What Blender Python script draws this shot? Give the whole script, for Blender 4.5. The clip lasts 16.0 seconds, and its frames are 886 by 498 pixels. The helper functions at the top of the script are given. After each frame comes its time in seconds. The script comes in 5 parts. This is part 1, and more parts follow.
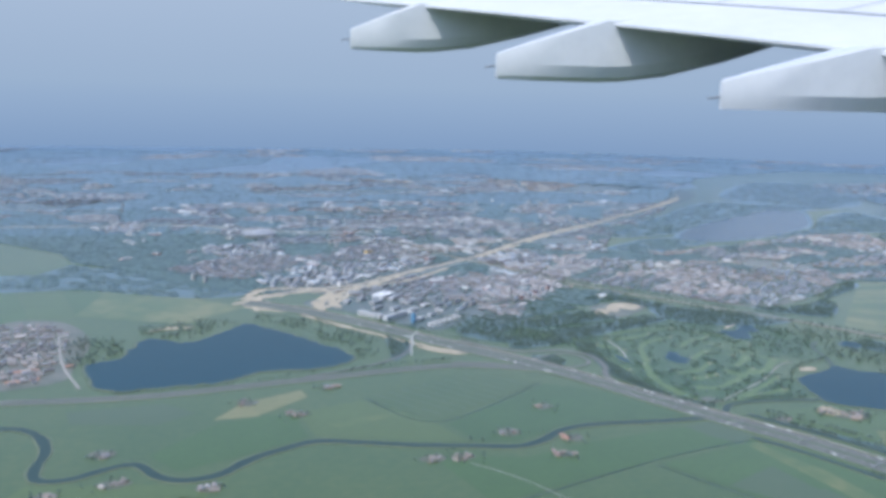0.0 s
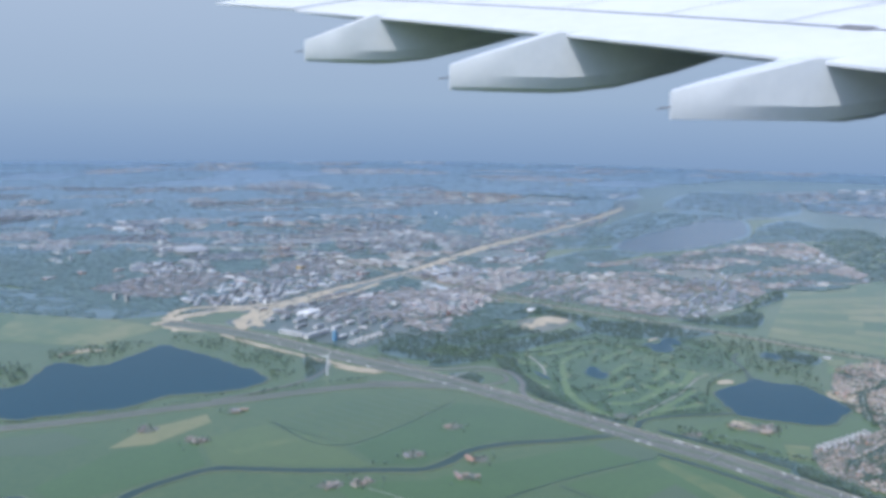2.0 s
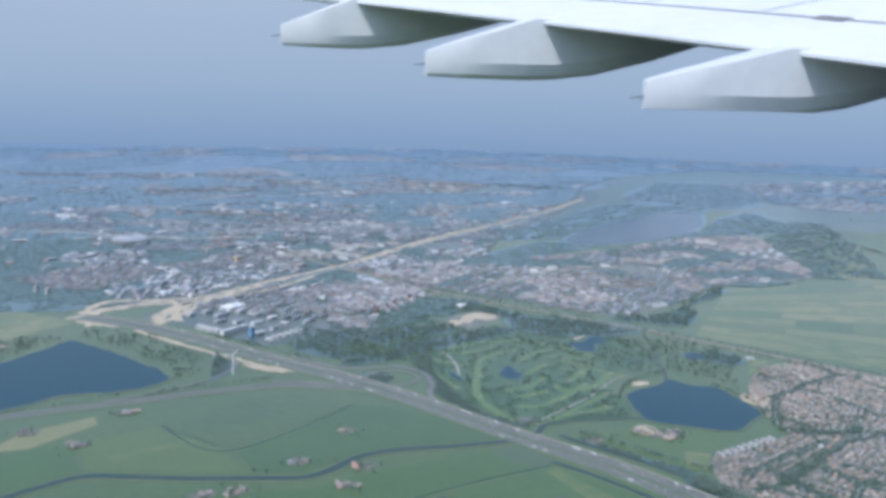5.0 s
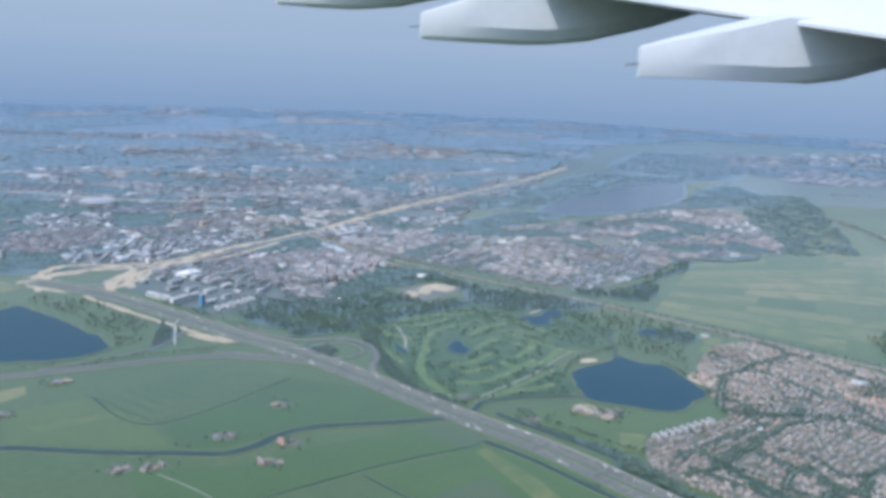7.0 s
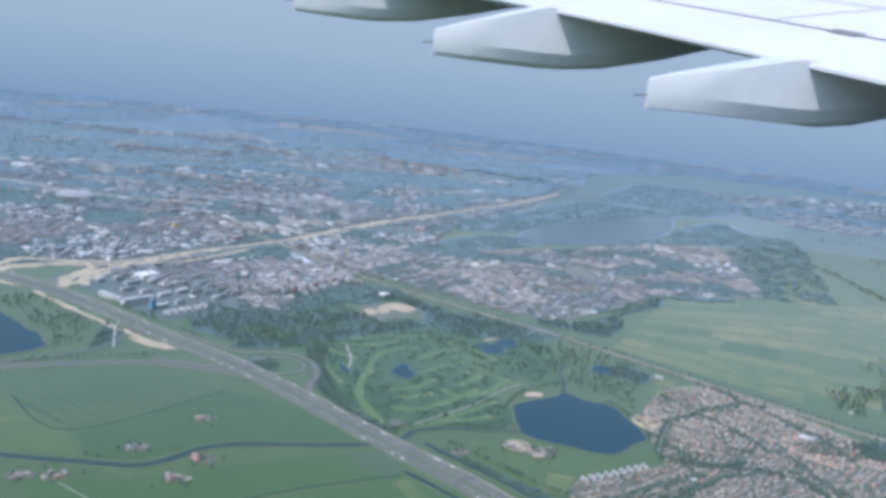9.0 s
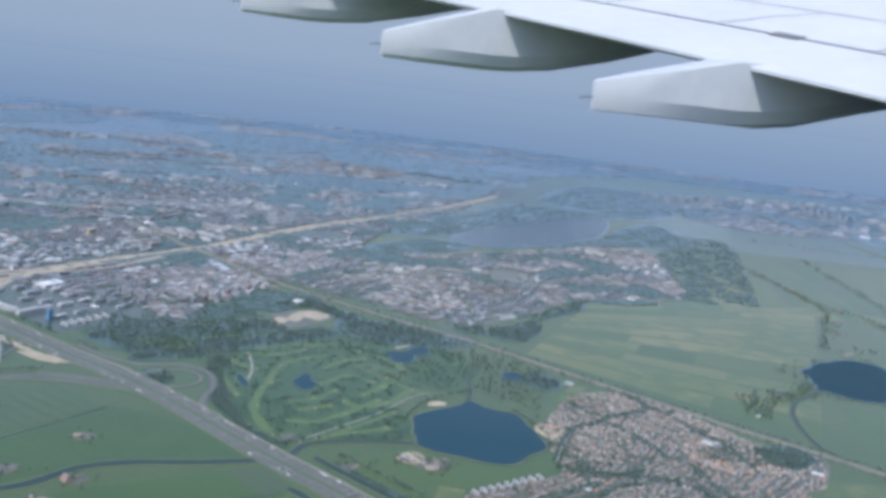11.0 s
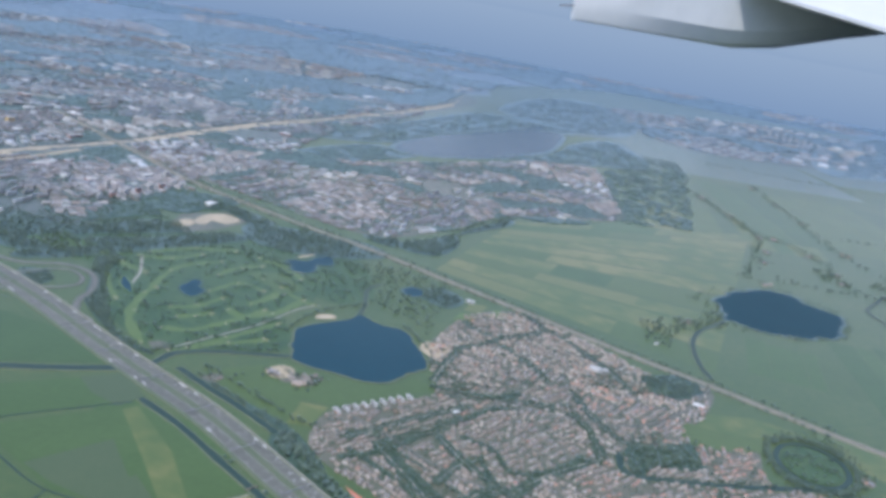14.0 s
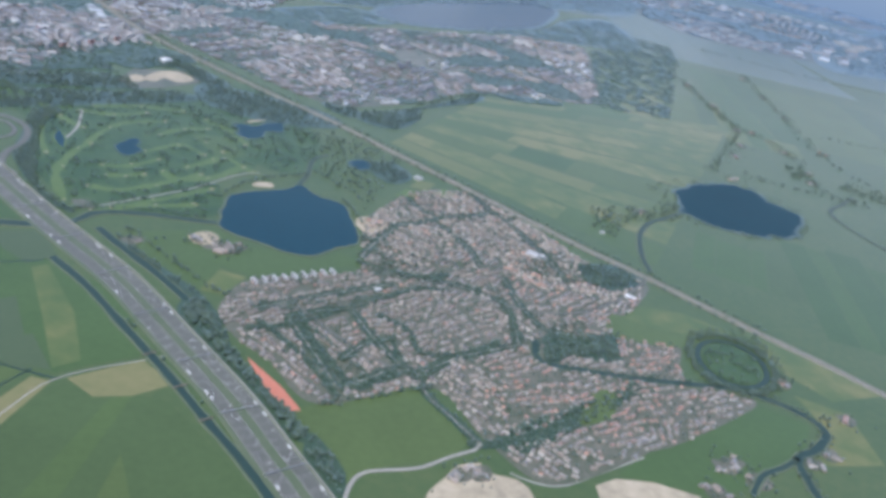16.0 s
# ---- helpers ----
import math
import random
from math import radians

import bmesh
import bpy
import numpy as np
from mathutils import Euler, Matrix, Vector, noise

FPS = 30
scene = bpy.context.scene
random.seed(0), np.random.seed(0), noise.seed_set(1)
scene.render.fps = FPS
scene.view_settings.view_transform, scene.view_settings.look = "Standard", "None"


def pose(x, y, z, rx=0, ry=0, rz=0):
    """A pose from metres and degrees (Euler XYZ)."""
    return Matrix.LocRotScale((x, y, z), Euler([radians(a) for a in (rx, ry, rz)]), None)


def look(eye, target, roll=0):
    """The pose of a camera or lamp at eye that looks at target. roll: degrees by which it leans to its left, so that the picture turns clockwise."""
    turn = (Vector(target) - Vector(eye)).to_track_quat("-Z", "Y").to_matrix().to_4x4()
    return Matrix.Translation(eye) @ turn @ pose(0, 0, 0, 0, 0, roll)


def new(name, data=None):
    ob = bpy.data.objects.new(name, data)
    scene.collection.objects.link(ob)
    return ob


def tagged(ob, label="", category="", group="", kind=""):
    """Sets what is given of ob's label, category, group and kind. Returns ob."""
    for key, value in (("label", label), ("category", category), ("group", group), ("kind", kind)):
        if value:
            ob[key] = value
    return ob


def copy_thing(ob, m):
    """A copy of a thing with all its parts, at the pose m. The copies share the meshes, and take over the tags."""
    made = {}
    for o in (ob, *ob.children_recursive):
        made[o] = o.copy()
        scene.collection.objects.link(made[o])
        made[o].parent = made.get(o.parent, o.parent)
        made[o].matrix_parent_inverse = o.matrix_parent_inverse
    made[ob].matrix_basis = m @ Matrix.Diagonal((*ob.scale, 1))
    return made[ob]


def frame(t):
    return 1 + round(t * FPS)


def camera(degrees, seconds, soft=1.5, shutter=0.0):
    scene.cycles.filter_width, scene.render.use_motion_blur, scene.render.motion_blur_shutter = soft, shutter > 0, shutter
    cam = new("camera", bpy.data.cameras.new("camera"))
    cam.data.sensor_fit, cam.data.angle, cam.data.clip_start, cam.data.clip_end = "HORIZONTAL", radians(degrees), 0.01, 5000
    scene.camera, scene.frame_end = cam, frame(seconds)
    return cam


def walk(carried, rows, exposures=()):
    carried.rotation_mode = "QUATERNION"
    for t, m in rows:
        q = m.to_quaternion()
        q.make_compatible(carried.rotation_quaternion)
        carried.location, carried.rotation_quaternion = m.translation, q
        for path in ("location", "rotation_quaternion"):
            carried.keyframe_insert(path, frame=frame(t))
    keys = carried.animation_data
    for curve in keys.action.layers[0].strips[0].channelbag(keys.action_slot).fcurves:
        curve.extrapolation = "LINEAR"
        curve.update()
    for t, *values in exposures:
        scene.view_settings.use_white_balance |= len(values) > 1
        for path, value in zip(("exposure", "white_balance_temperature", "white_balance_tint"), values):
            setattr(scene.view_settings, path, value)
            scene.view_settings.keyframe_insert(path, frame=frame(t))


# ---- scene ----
# A flight over a polder landscape, built as a model at about 1:11 so that the whole plain fits.
# x: the way of flight, y: away to the side, z: up. The camera climbs slowly.
PATH = [  # seconds, x, y, z, heading from +y towards +x, tilt down, lean to the left
    (0.0, 0.00, 0.00, 100.00, 16.76, 9.06, 1.15),
    (0.5, 4.79, 0.01, 100.43, 17.32, 8.73, 0.99),
    (1.0, 9.61, 0.04, 100.88, 18.48, 8.71, 0.82),
    (1.5, 14.44, 0.09, 101.34, 18.98, 8.14, 0.61),
    (2.0, 19.31, 0.15, 101.81, 19.17, 8.35, 0.79),
    (2.5, 24.19, 0.23, 102.30, 19.34, 8.66, 0.93),
    (3.0, 29.10, 0.31, 102.81, 19.56, 8.73, 1.07),
    (3.5, 34.03, 0.41, 103.32, 19.82, 9.39, 1.31),
    (4.0, 38.99, 0.51, 103.86, 20.00, 9.59, 1.52),
    (4.5, 43.97, 0.61, 104.41, 20.14, 9.19, 1.46),
    (6.8, 67.17, 1.05, 107.12, 20.68, 10.63, 1.86),
    (7.0, 69.21, 1.08, 107.37, 20.47, 11.46, 2.48),
    (7.2, 71.26, 1.11, 107.62, 20.02, 11.85, 2.90),
    (7.5, 74.33, 1.15, 108.01, 18.57, 21.30, 6.86),
    (8.0, 79.48, 1.21, 108.66, 17.70, 20.39, 8.66),
    (8.5, 84.64, 1.25, 109.32, 20.10, 12.29, 8.26),
    (9.0, 89.83, 1.27, 110.00, 20.13, 10.49, 6.55),
    (9.5, 95.05, 1.26, 110.70, 22.15, 9.59, 6.16),
    (11.8, 119.33, 0.92, 114.09, 23.27, 10.32, 6.77),
    (12.0, 121.46, 0.86, 114.40, 23.45, 10.36, 6.87),
    (12.5, 126.82, 0.68, 115.18, 23.74, 11.60, 7.65),
    (13.0, 132.20, 0.46, 115.98, 24.17, 13.17, 8.49),
    (13.5, 137.60, 0.20, 116.79, 24.61, 14.55, 9.24),
    (14.0, 143.02, -0.10, 117.62, 24.98, 15.78, 9.94),
    (14.5, 148.47, -0.44, 118.46, 25.55, 17.63, 10.97),
    (15.0, 153.94, -0.84, 119.32, 26.20, 19.53, 11.93),
    (15.5, 159.44, -1.28, 120.19, 26.67, 21.22, 12.95),
    (16.0, 164.95, -1.78, 121.08, 26.66, 23.62, 14.04),
]


def station(t, x, y, z, heading, tilt, lean):
    h, d = radians(heading), radians(tilt)
    way = Vector((math.sin(h) * math.cos(d), math.cos(h) * math.cos(d), -math.sin(d)))
    eye = Vector((x, y, z))
    return t, look(eye, eye + way * 100, lean)


cam = camera(51.85, 16.0, soft=4.0)
walk(cam, [station(*row) for row in PATH], [(0.0, 0.34, 6010, 12), (4.5, 0.34, 6010, 12), (7.2, 0.40, 6010, 12), (7.5, 0.43, 5950, 12), (7.9, 0.56, 5950, 12), (8.2, 0.56, 5950, 12), (8.6, 0.44, 5950, 12), (9.0, 0.36, 6010, 12), (9.5, 0.16, 6010, 12), (12.0, 0.24, 6090, 14), (13.0, 0.29, 6110, 14), (16.0, 0.29, 6100, 14)])

# ---- world, sun ----
SUN = Vector((-0.46, -0.40, 1.0)).normalized()  # towards the sun
world = bpy.data.worlds.new("sky")
scene.world = world
world.use_nodes = True
wn = world.node_tree.nodes
sky = wn.new("ShaderNodeTexSky")
sky.sky_type, sky.sun_disc = "NISHITA", False
sky.sun_elevation = math.asin(SUN.z)
sky.sun_rotation = math.atan2(SUN.x, SUN.y)
sky.altitude, sky.air_density, sky.dust_density, sky.ozone_density = 1000, 1.3, 2.5, 2.5
world.node_tree.links.new(sky.outputs[0], wn["Background"].inputs[0])
wn["Background"].inputs[1].default_value = 0.15
lamp = bpy.data.lights.new("sun", "SUN")
lamp.energy, lamp.angle, lamp.color = 2.9, radians(0.6), (1.0, 0.96, 0.89)
new("sun", lamp).matrix_world = look(SUN * 3000, (0, 0, 0))

# ---- materials ----


def material(name, colours, rough=0.7, grain=1.0, patch=0.06, amount=0.5, bump=0.0, vary="", spread=None, metal=0.0, spec=0.5, coat=0.0, haze_sheen=0.0, haze_rough=0.45):
    """Two noise scales mix the colours; vary: 'object' or 'island' picks among spread for each piece."""
    m = bpy.data.materials.new(name)
    m.use_nodes = True
    n, link = m.node_tree.nodes, m.node_tree.links.new
    b = n["Principled BSDF"]
    co = n.new("ShaderNodeTexCoord")

    def cloud(scale, detail=5.0, distortion=0.0):
        t = n.new("ShaderNodeTexNoise")
        t.inputs["Scale"].default_value, t.inputs["Detail"].default_value = scale, detail
        t.inputs["Roughness"].default_value, t.inputs["Distortion"].default_value = 0.6, distortion
        link(co.outputs["Object"], t.inputs["Vector"])
        return t

    fine, broad = cloud(grain), cloud(patch, 3.0, 0.4)
    add = n.new("ShaderNodeMath")
    add.operation = "MULTIPLY_ADD"
    link(fine.outputs["Fac"], add.inputs[0])
    add.inputs[1].default_value = 0.55
    half = n.new("ShaderNodeMath")
    half.operation = "MULTIPLY"
    link(broad.outputs["Fac"], half.inputs[0])
    half.inputs[1].default_value = 0.45
    link(half.outputs[0], add.inputs[2])
    ramp = n.new("ShaderNodeValToRGB")
    e = ramp.color_ramp.elements
    lo, hi = 0.5 - 0.25 * amount - 0.05, 0.5 + 0.25 * amount + 0.05
    e[0].position, e[1].position = lo, hi
    e[0].color, e[1].color = (*colours[0], 1), (*colours[-1], 1)
    for i, c in enumerate(colours[1:-1]):
        k = e.new(lo + (hi - lo) * (i + 1) / (len(colours) - 1))
        k.color = (*c, 1)
    link(add.outputs[0], ramp.inputs[0])
    out = ramp.outputs[0]
    if vary:
        if vary == "object":
            src = n.new("ShaderNodeObjectInfo").outputs["Random"]
        else:
            src = n.new("ShaderNodeNewGeometry").outputs["Random Per Island"]
        pick = n.new("ShaderNodeValToRGB")
        pick.color_ramp.interpolation = "CONSTANT"
        pe = pick.color_ramp.elements
        for i, c in enumerate(spread):
            k = pe[0] if i == 0 else pe[1] if i == 1 else pe.new(i / len(spread))
            k.position, k.color = i / len(spread), (*c, 1)
        link(src, pick.inputs[0])
        mix = n.new("ShaderNodeMix")
        mix.data_type, mix.blend_type = "RGBA", "MULTIPLY"
        mix.inputs["Factor"].default_value = 1.0
        link(out, mix.inputs["A"])
        link(pick.outputs[0], mix.inputs["B"])
        out = mix.outputs["Result"]
    link(out, b.inputs["Base Color"])
    b.inputs["Roughness"].default_value, b.inputs["Metallic"].default_value = rough, metal
    b.inputs["Specular IOR Level"].default_value = spec
    b.inputs["Coat Weight"].default_value = coat
    # A blue-tinted sheen stands in for the haze of distance.
    b.inputs["Sheen Weight"].default_value, b.inputs["Sheen Roughness"].default_value = haze_sheen, haze_rough
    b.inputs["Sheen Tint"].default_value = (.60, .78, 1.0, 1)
    if bump:
        k = n.new("ShaderNodeBump")
        k.inputs["Strength"].default_value, k.inputs["Distance"].default_value = bump, 0.1
        link(fine.outputs["Fac"], k.inputs["Height"])
        link(k.outputs[0], b.inputs["Normal"])
    return m


# Flat ground: gloss and blue sheen imitate haze at grazing views.
GROSS = dict(rough=0.24, spec=0.26, haze_sheen=.22, haze_rough=.35)
M = {
    "polder": material("polder", [(.064, .106, .044), (.078, .118, .048), (.098, .130, .054)], grain=.35, patch=.02, **GROSS),
    "grass": material("grass", [(.88, .88, .88), (1.1, 1.1, 1.1)], grain=.5, patch=.04, vary="object",
                      spread=[(.072, .120, .042), (.080, .124, .044), (.064, .110, .040), (.090, .130, .047), (.074, .114, .045), (.088, .128, .047), (.068, .116, .040)], **GROSS),
    "dry": material("dry_grass", [(.155, .168, .074), (.19, .188, .086), (.22, .205, .098)], grain=.4, patch=.05, **GROSS),
    "pale": material("pale_meadow", [(.086, .130, .048), (.115, .148, .055), (.178, .180, .074)], grain=.08, patch=.018, amount=.2, **GROSS),
    "straw": material("mown_meadow", [(.118, .146, .056), (.15, .166, .066)], grain=.2, patch=.03, **GROSS),
    "brown": material("ploughed_soil", [(.072, .108, .054), (.086, .118, .060)], grain=.8, patch=.05, **GROSS),
    "golf": material("golf_rough", [(.040, .080, .034), (.055, .10, .038), (.070, .115, .044)], grain=.25, patch=.05, amount=.3, **GROSS),
    "fairway": material("fairway", [(.088, .144, .047), (.112, .162, .052)], grain=.5, patch=.08, **GROSS),
    "woodfloor": material("woodland_floor", [(.040, .072, .040), (.052, .088, .046)], grain=.5, patch=.06, rough=.25, spec=.7, haze_sheen=.8, haze_rough=.35),
    "town": material("town_ground", [(.038, .068, .044), (.060, .082, .060), (.115, .115, .10)], grain=.22, patch=.03, amount=.4, rough=.2, spec=.7, haze_sheen=.42, haze_rough=.3),
    # These two repeat polder and town ground with extra gloss and sheen as haze.
    "farmeadow": material("hazed_meadow", [(.060, .098, .046), (.075, .110, .050), (.098, .122, .058)], grain=.08, patch=.01, rough=.19, spec=.65, haze_sheen=.5, haze_rough=.3),
    "farland": material("hazed_land", [(.045, .075, .046), (.078, .095, .070), (.13, .13, .11)], grain=.05, patch=.008, amount=.4, rough=.12, spec=1.0, haze_sheen=.8, haze_rough=.3),
    "garden": material("garden_ground", [(.066, .096, .056), (.125, .130, .096), (.20, .185, .152)], grain=.9, patch=.10, amount=.5, **GROSS),
    "sand": material("sand", [(.24, .215, .16), (.40, .34, .24), (.50, .43, .32)], grain=.35, patch=.08, rough=.6, haze_sheen=.1),
    "water": material("lake_water", [(.009, .044, .062), (.013, .054, .074)], grain=.3, patch=.02, rough=.3, bump=.05, spec=.3),
    # Lake water again, its colour paled and sheened as if seen through haze.
    "hazed_water": material("hazed_lake_water", [(.020, .050, .070), (.026, .058, .080)], grain=.3, patch=.02, rough=.2, spec=.6, haze_sheen=.4, haze_rough=.3),
    "teal": material("dark_teal_water", [(.009, .040, .054), (.013, .050, .066)], grain=.3, patch=.03, rough=.5, spec=.25),
    "ditch": material("ditch_water", [(.026, .054, .048), (.036, .066, .054)], grain=.6, patch=.05, rough=.3, spec=.3),
    "asphalt": material("asphalt", [(.100, .104, .088), (.135, .137, .114)], grain=.5, patch=.06, rough=.45, haze_sheen=.12),
    "path": material("concrete_road", [(.26, .25, .22), (.34, .325, .285)], grain=.9, patch=.1, rough=.5, haze_sheen=.1),
    "verge": material("verge_grass", [(.075, .110, .055), (.115, .135, .075)], grain=.6, patch=.06, rough=.75, haze_sheen=.25),
    "reed": material("reed_bank", [(.095, .125, .062), (.140, .158, .085)], grain=.7, patch=.08, rough=.75, haze_sheen=.25),
    "ballast": material("railway_ballast", [(.17, .165, .125), (.225, .21, .16)], grain=1.2, patch=.1, rough=.7, haze_sheen=.1),
    "paint": material("white_road_paint", [(.36, .36, .34), (.45, .45, .43)], grain=2, rough=.6),
    "concrete": material("concrete", [(.40, .40, .39), (.50, .49, .47)], grain=1.5, rough=.7, haze_sheen=.2),
    "steel": material("galvanised_steel", [(.42, .43, .44), (.52, .53, .54)], grain=2, rough=.45, metal=.6),
    "clay": material("red_clay", [(.46, .16, .10), (.54, .20, .13)], grain=.8, patch=.3, rough=.7, haze_sheen=.2),
    "leaf": material("leaves", [(.70, .70, .70), (1.15, 1.15, 1.1)], grain=2.5, patch=.2, rough=.55, vary="island", haze_sheen=1.0,
                     spread=[(.052, .090, .044), (.062, .104, .048), (.046, .082, .042), (.074, .112, .050), (.056, .096, .052)]),
    "leafone": material("crown_leaves", [(.70, .70, .70), (1.15, 1.15, 1.1)], grain=2.5, patch=.3, rough=.55, vary="object", haze_sheen=.9,
                        spread=[(.042, .078, .038), (.052, .092, .042), (.036, .070, .036), (.062, .100, .044)]),
    "canopy": material("far_canopy", [(.75, .75, .75), (1.15, 1.15, 1.1)], grain=.8, patch=.1, rough=.28, spec=.6, vary="island", haze_sheen=.55, haze_rough=.35,
                       spread=[(.046, .082, .046), (.056, .094, .050), (.040, .074, .044), (.064, .100, .052)]),
    # The canopy colours again, glossier and more sheened to imitate haze.
    "farcanopy": material("hazed_canopy", [(.75, .75, .75), (1.15, 1.15, 1.1)], grain=.8, patch=.1, rough=.32, spec=1.0, vary="island", haze_sheen=.9, haze_rough=.35,
                       spread=[(.046, .082, .046), (.056, .094, .050), (.040, .074, .044), (.064, .100, .052)]),
    "bark": material("bark", [(.07, .055, .04), (.11, .09, .07)], grain=6, rough=.9),
    "wall": material("house_wall", [(.85, .85, .85), (1.1, 1.1, 1.1)], grain=3, rough=.7, vary="object", haze_sheen=.5,
                     spread=[(.32, .26, .21), (.38, .33, .27), (.46, .42, .36), (.29, .225, .18), (.40, .35, .29)]),
    "roof": material("roof_tiles", [(.8, .8, .8), (1.15, 1.15, 1.15)], grain=2.2, patch=.3, rough=.5, vary="object", haze_sheen=.6,
                     spread=[(.245, .212, .185), (.26, .218, .182), (.215, .196, .178), (.28, .230, .190), (.235, .210, .188), (.36, .325, .285)]),
    "redroof": material("red_roof_tiles", [(.85, .85, .85), (1.15, 1.1, 1.1)], grain=2.2, patch=.3, rough=.5, vary="object", haze_sheen=.6,
                        spread=[(.37, .21, .155), (.32, .20, .155), (.38, .23, .17), (.30, .21, .17)]),
    "mixwall": material("facades", [(.85, .85, .85), (1.1, 1.1, 1.1)], grain=1, rough=.6, vary="island", haze_sheen=1.0, haze_rough=.4,
                        spread=[(.224, .203, .186), (.276, .259, .246), (.346, .329, .316), (.208, .178, .160), (.251, .246, .242), (.190, .173, .164), (.484, .475, .458), (.242, .211, .190)]),
    "mixroof": material("flat_and_tiled_roofs", [(.8, .8, .8), (1.15, 1.15, 1.15)], grain=1.2, patch=.2, rough=.23, spec=1.0, vary="island", haze_sheen=.8, haze_rough=.4,
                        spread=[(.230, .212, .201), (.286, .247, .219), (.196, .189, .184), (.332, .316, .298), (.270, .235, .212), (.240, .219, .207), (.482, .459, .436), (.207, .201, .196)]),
    "palewall": material("pale_facades", [(.88, .88, .88), (1.08, 1.08, 1.08)], grain=1, rough=.55, vary="island", haze_sheen=.7,
                         spread=[(.396, .378, .351), (.450, .441, .423), (.324, .297, .270), (.594, .585, .567), (.360, .315, .279)]),
    "paleroof": material("pale_flat_roofs", [(.85, .85, .85), (1.1, 1.1, 1.1)], grain=1.2, patch=.2, rough=.32, spec=.8, vary="island", haze_sheen=.7,
                         spread=[(.414, .402, .385), (.483, .471, .454), (.345, .328, .310), (.667, .655, .632), (.368, .328, .293)]),
    "brick": material("village_facades", [(.85, .85, .85), (1.1, 1.1, 1.1)], grain=1, rough=.7, vary="island", haze_sheen=.5,
                      spread=[(.32, .26, .21), (.38, .33, .27), (.46, .42, .36), (.29, .225, .18), (.40, .35, .29), (.60, .57, .52)]),
    "tile": material("village_roof_tiles", [(.8, .8, .8), (1.15, 1.15, 1.15)], grain=1.6, patch=.2, rough=.5, vary="island", haze_sheen=.6,
                     spread=[(.245, .212, .185), (.26, .218, .182), (.215, .196, .178), (.28, .230, .190), (.235, .210, .188), (.36, .325, .285)]),
    "mixred": material("orange_roof_tiles", [(.85, .85, .85), (1.15, 1.1, 1.1)], grain=1.2, patch=.2, rough=.5, vary="island", haze_sheen=.6,
                       spread=[(.37, .21, .155), (.32, .20, .155), (.38, .23, .17), (.30, .21, .17)]),
    "white": material("white_cladding", [(.66, .66, .65), (.76, .76, .75)], grain=.8, rough=.45),
    "glass": material("window_glass", [(.03, .045, .06), (.05, .065, .08)], grain=1, rough=.12),
    "blue": material("blue_cladding", [(.14, .30, .46), (.17, .34, .50)], grain=.8, rough=.4),
    "ochre": material("ochre_cladding", [(.55, .40, .19), (.62, .45, .22)], grain=.8, rough=.5),
    "tarmac_red": material("red_brick_cladding", [(.36, .19, .16), (.43, .23, .19)], grain=.8, rough=.6, haze_sheen=.4),
    "carpaint": material("car_paint", [(.95, .95, .95), (1.0, 1.0, 1.0)], rough=.3, coat=.5, vary="object",
                         spread=[(.80, .80, .79), (.12, .12, .13), (.70, .71, .72), (.80, .80, .79), (.35, .36, .38), (.78, .78, .77), (.78, .78, .77)]),
    "skin": material("wing_paint", [(.60, .615, .62), (.69, .70, .70)], grain=.012, patch=.002, rough=.38, spec=.5, coat=.1),
    "fairing": material("fairing_paint", [(.60, .60, .575), (.70, .695, .665)], grain=.02, patch=.003, rough=.42, haze_sheen=.4, haze_rough=.8),
    "joint": material("dark_sealant", [(.17, .175, .18), (.23, .235, .24)], grain=.05, rough=.7),
}

# ---- building tools ----


def part(name, bm, mat, parent=None, label="", kind=""):
    """Links a bmesh or a (verts, faces) pair as one mesh object."""
    me = bpy.data.meshes.new(name)
    if isinstance(bm, tuple):
        me.from_pydata(bm[0], [], bm[1])
    else:
        bm.to_mesh(me)
        bm.free()
    me.materials.append(M[mat])
    ob = new(name, me)
    if parent is not None:
        ob.parent = parent
    return tagged(ob, label=label, kind=kind)


def empty(name, x, y, z=0.0, turn=0.0, **tags):
    ob = new(name)
    ob.matrix_world = pose(x, y, z, 0, 0, turn)
    ob.empty_display_size = 0.2
    return tagged(ob, **tags)


def smooth(points, step=3.0, closed=False):
    """A Catmull-Rom line through the points."""
    q = [Vector(p) for p in points]
    n, out = len(q), []
    for i in range(n if closed else n - 1):
        if closed:
            a, b, c, d = q[i - 1], q[i], q[(i + 1) % n], q[(i + 2) % n]
        else:
            a, b, c, d = q[max(i - 1, 0)], q[i], q[i + 1], q[min(i + 2, n - 1)]
        k = max(2, int((c - b).length / step))
        for j in range(k):
            t = j / k
            out.append(0.5 * (2 * b + (c - a) * t + (2 * a - 5 * b + 4 * c - d) * t * t + (3 * b - a - 3 * c + d) * t ** 3))
    if not closed:
        out.append(q[-1])
    return out


def sides(line):
    """Unit normals (to the left) along a line."""
    out = []
    for i in range(len(line)):
        d = (line[min(i + 1, len(line) - 1)] - line[max(i - 1, 0)]).normalized()
        out.append(Vector((-d.y, d.x)))
    return out


def offset(line, by):
    return [p + n * by for p, n in zip(line, sides(line))]


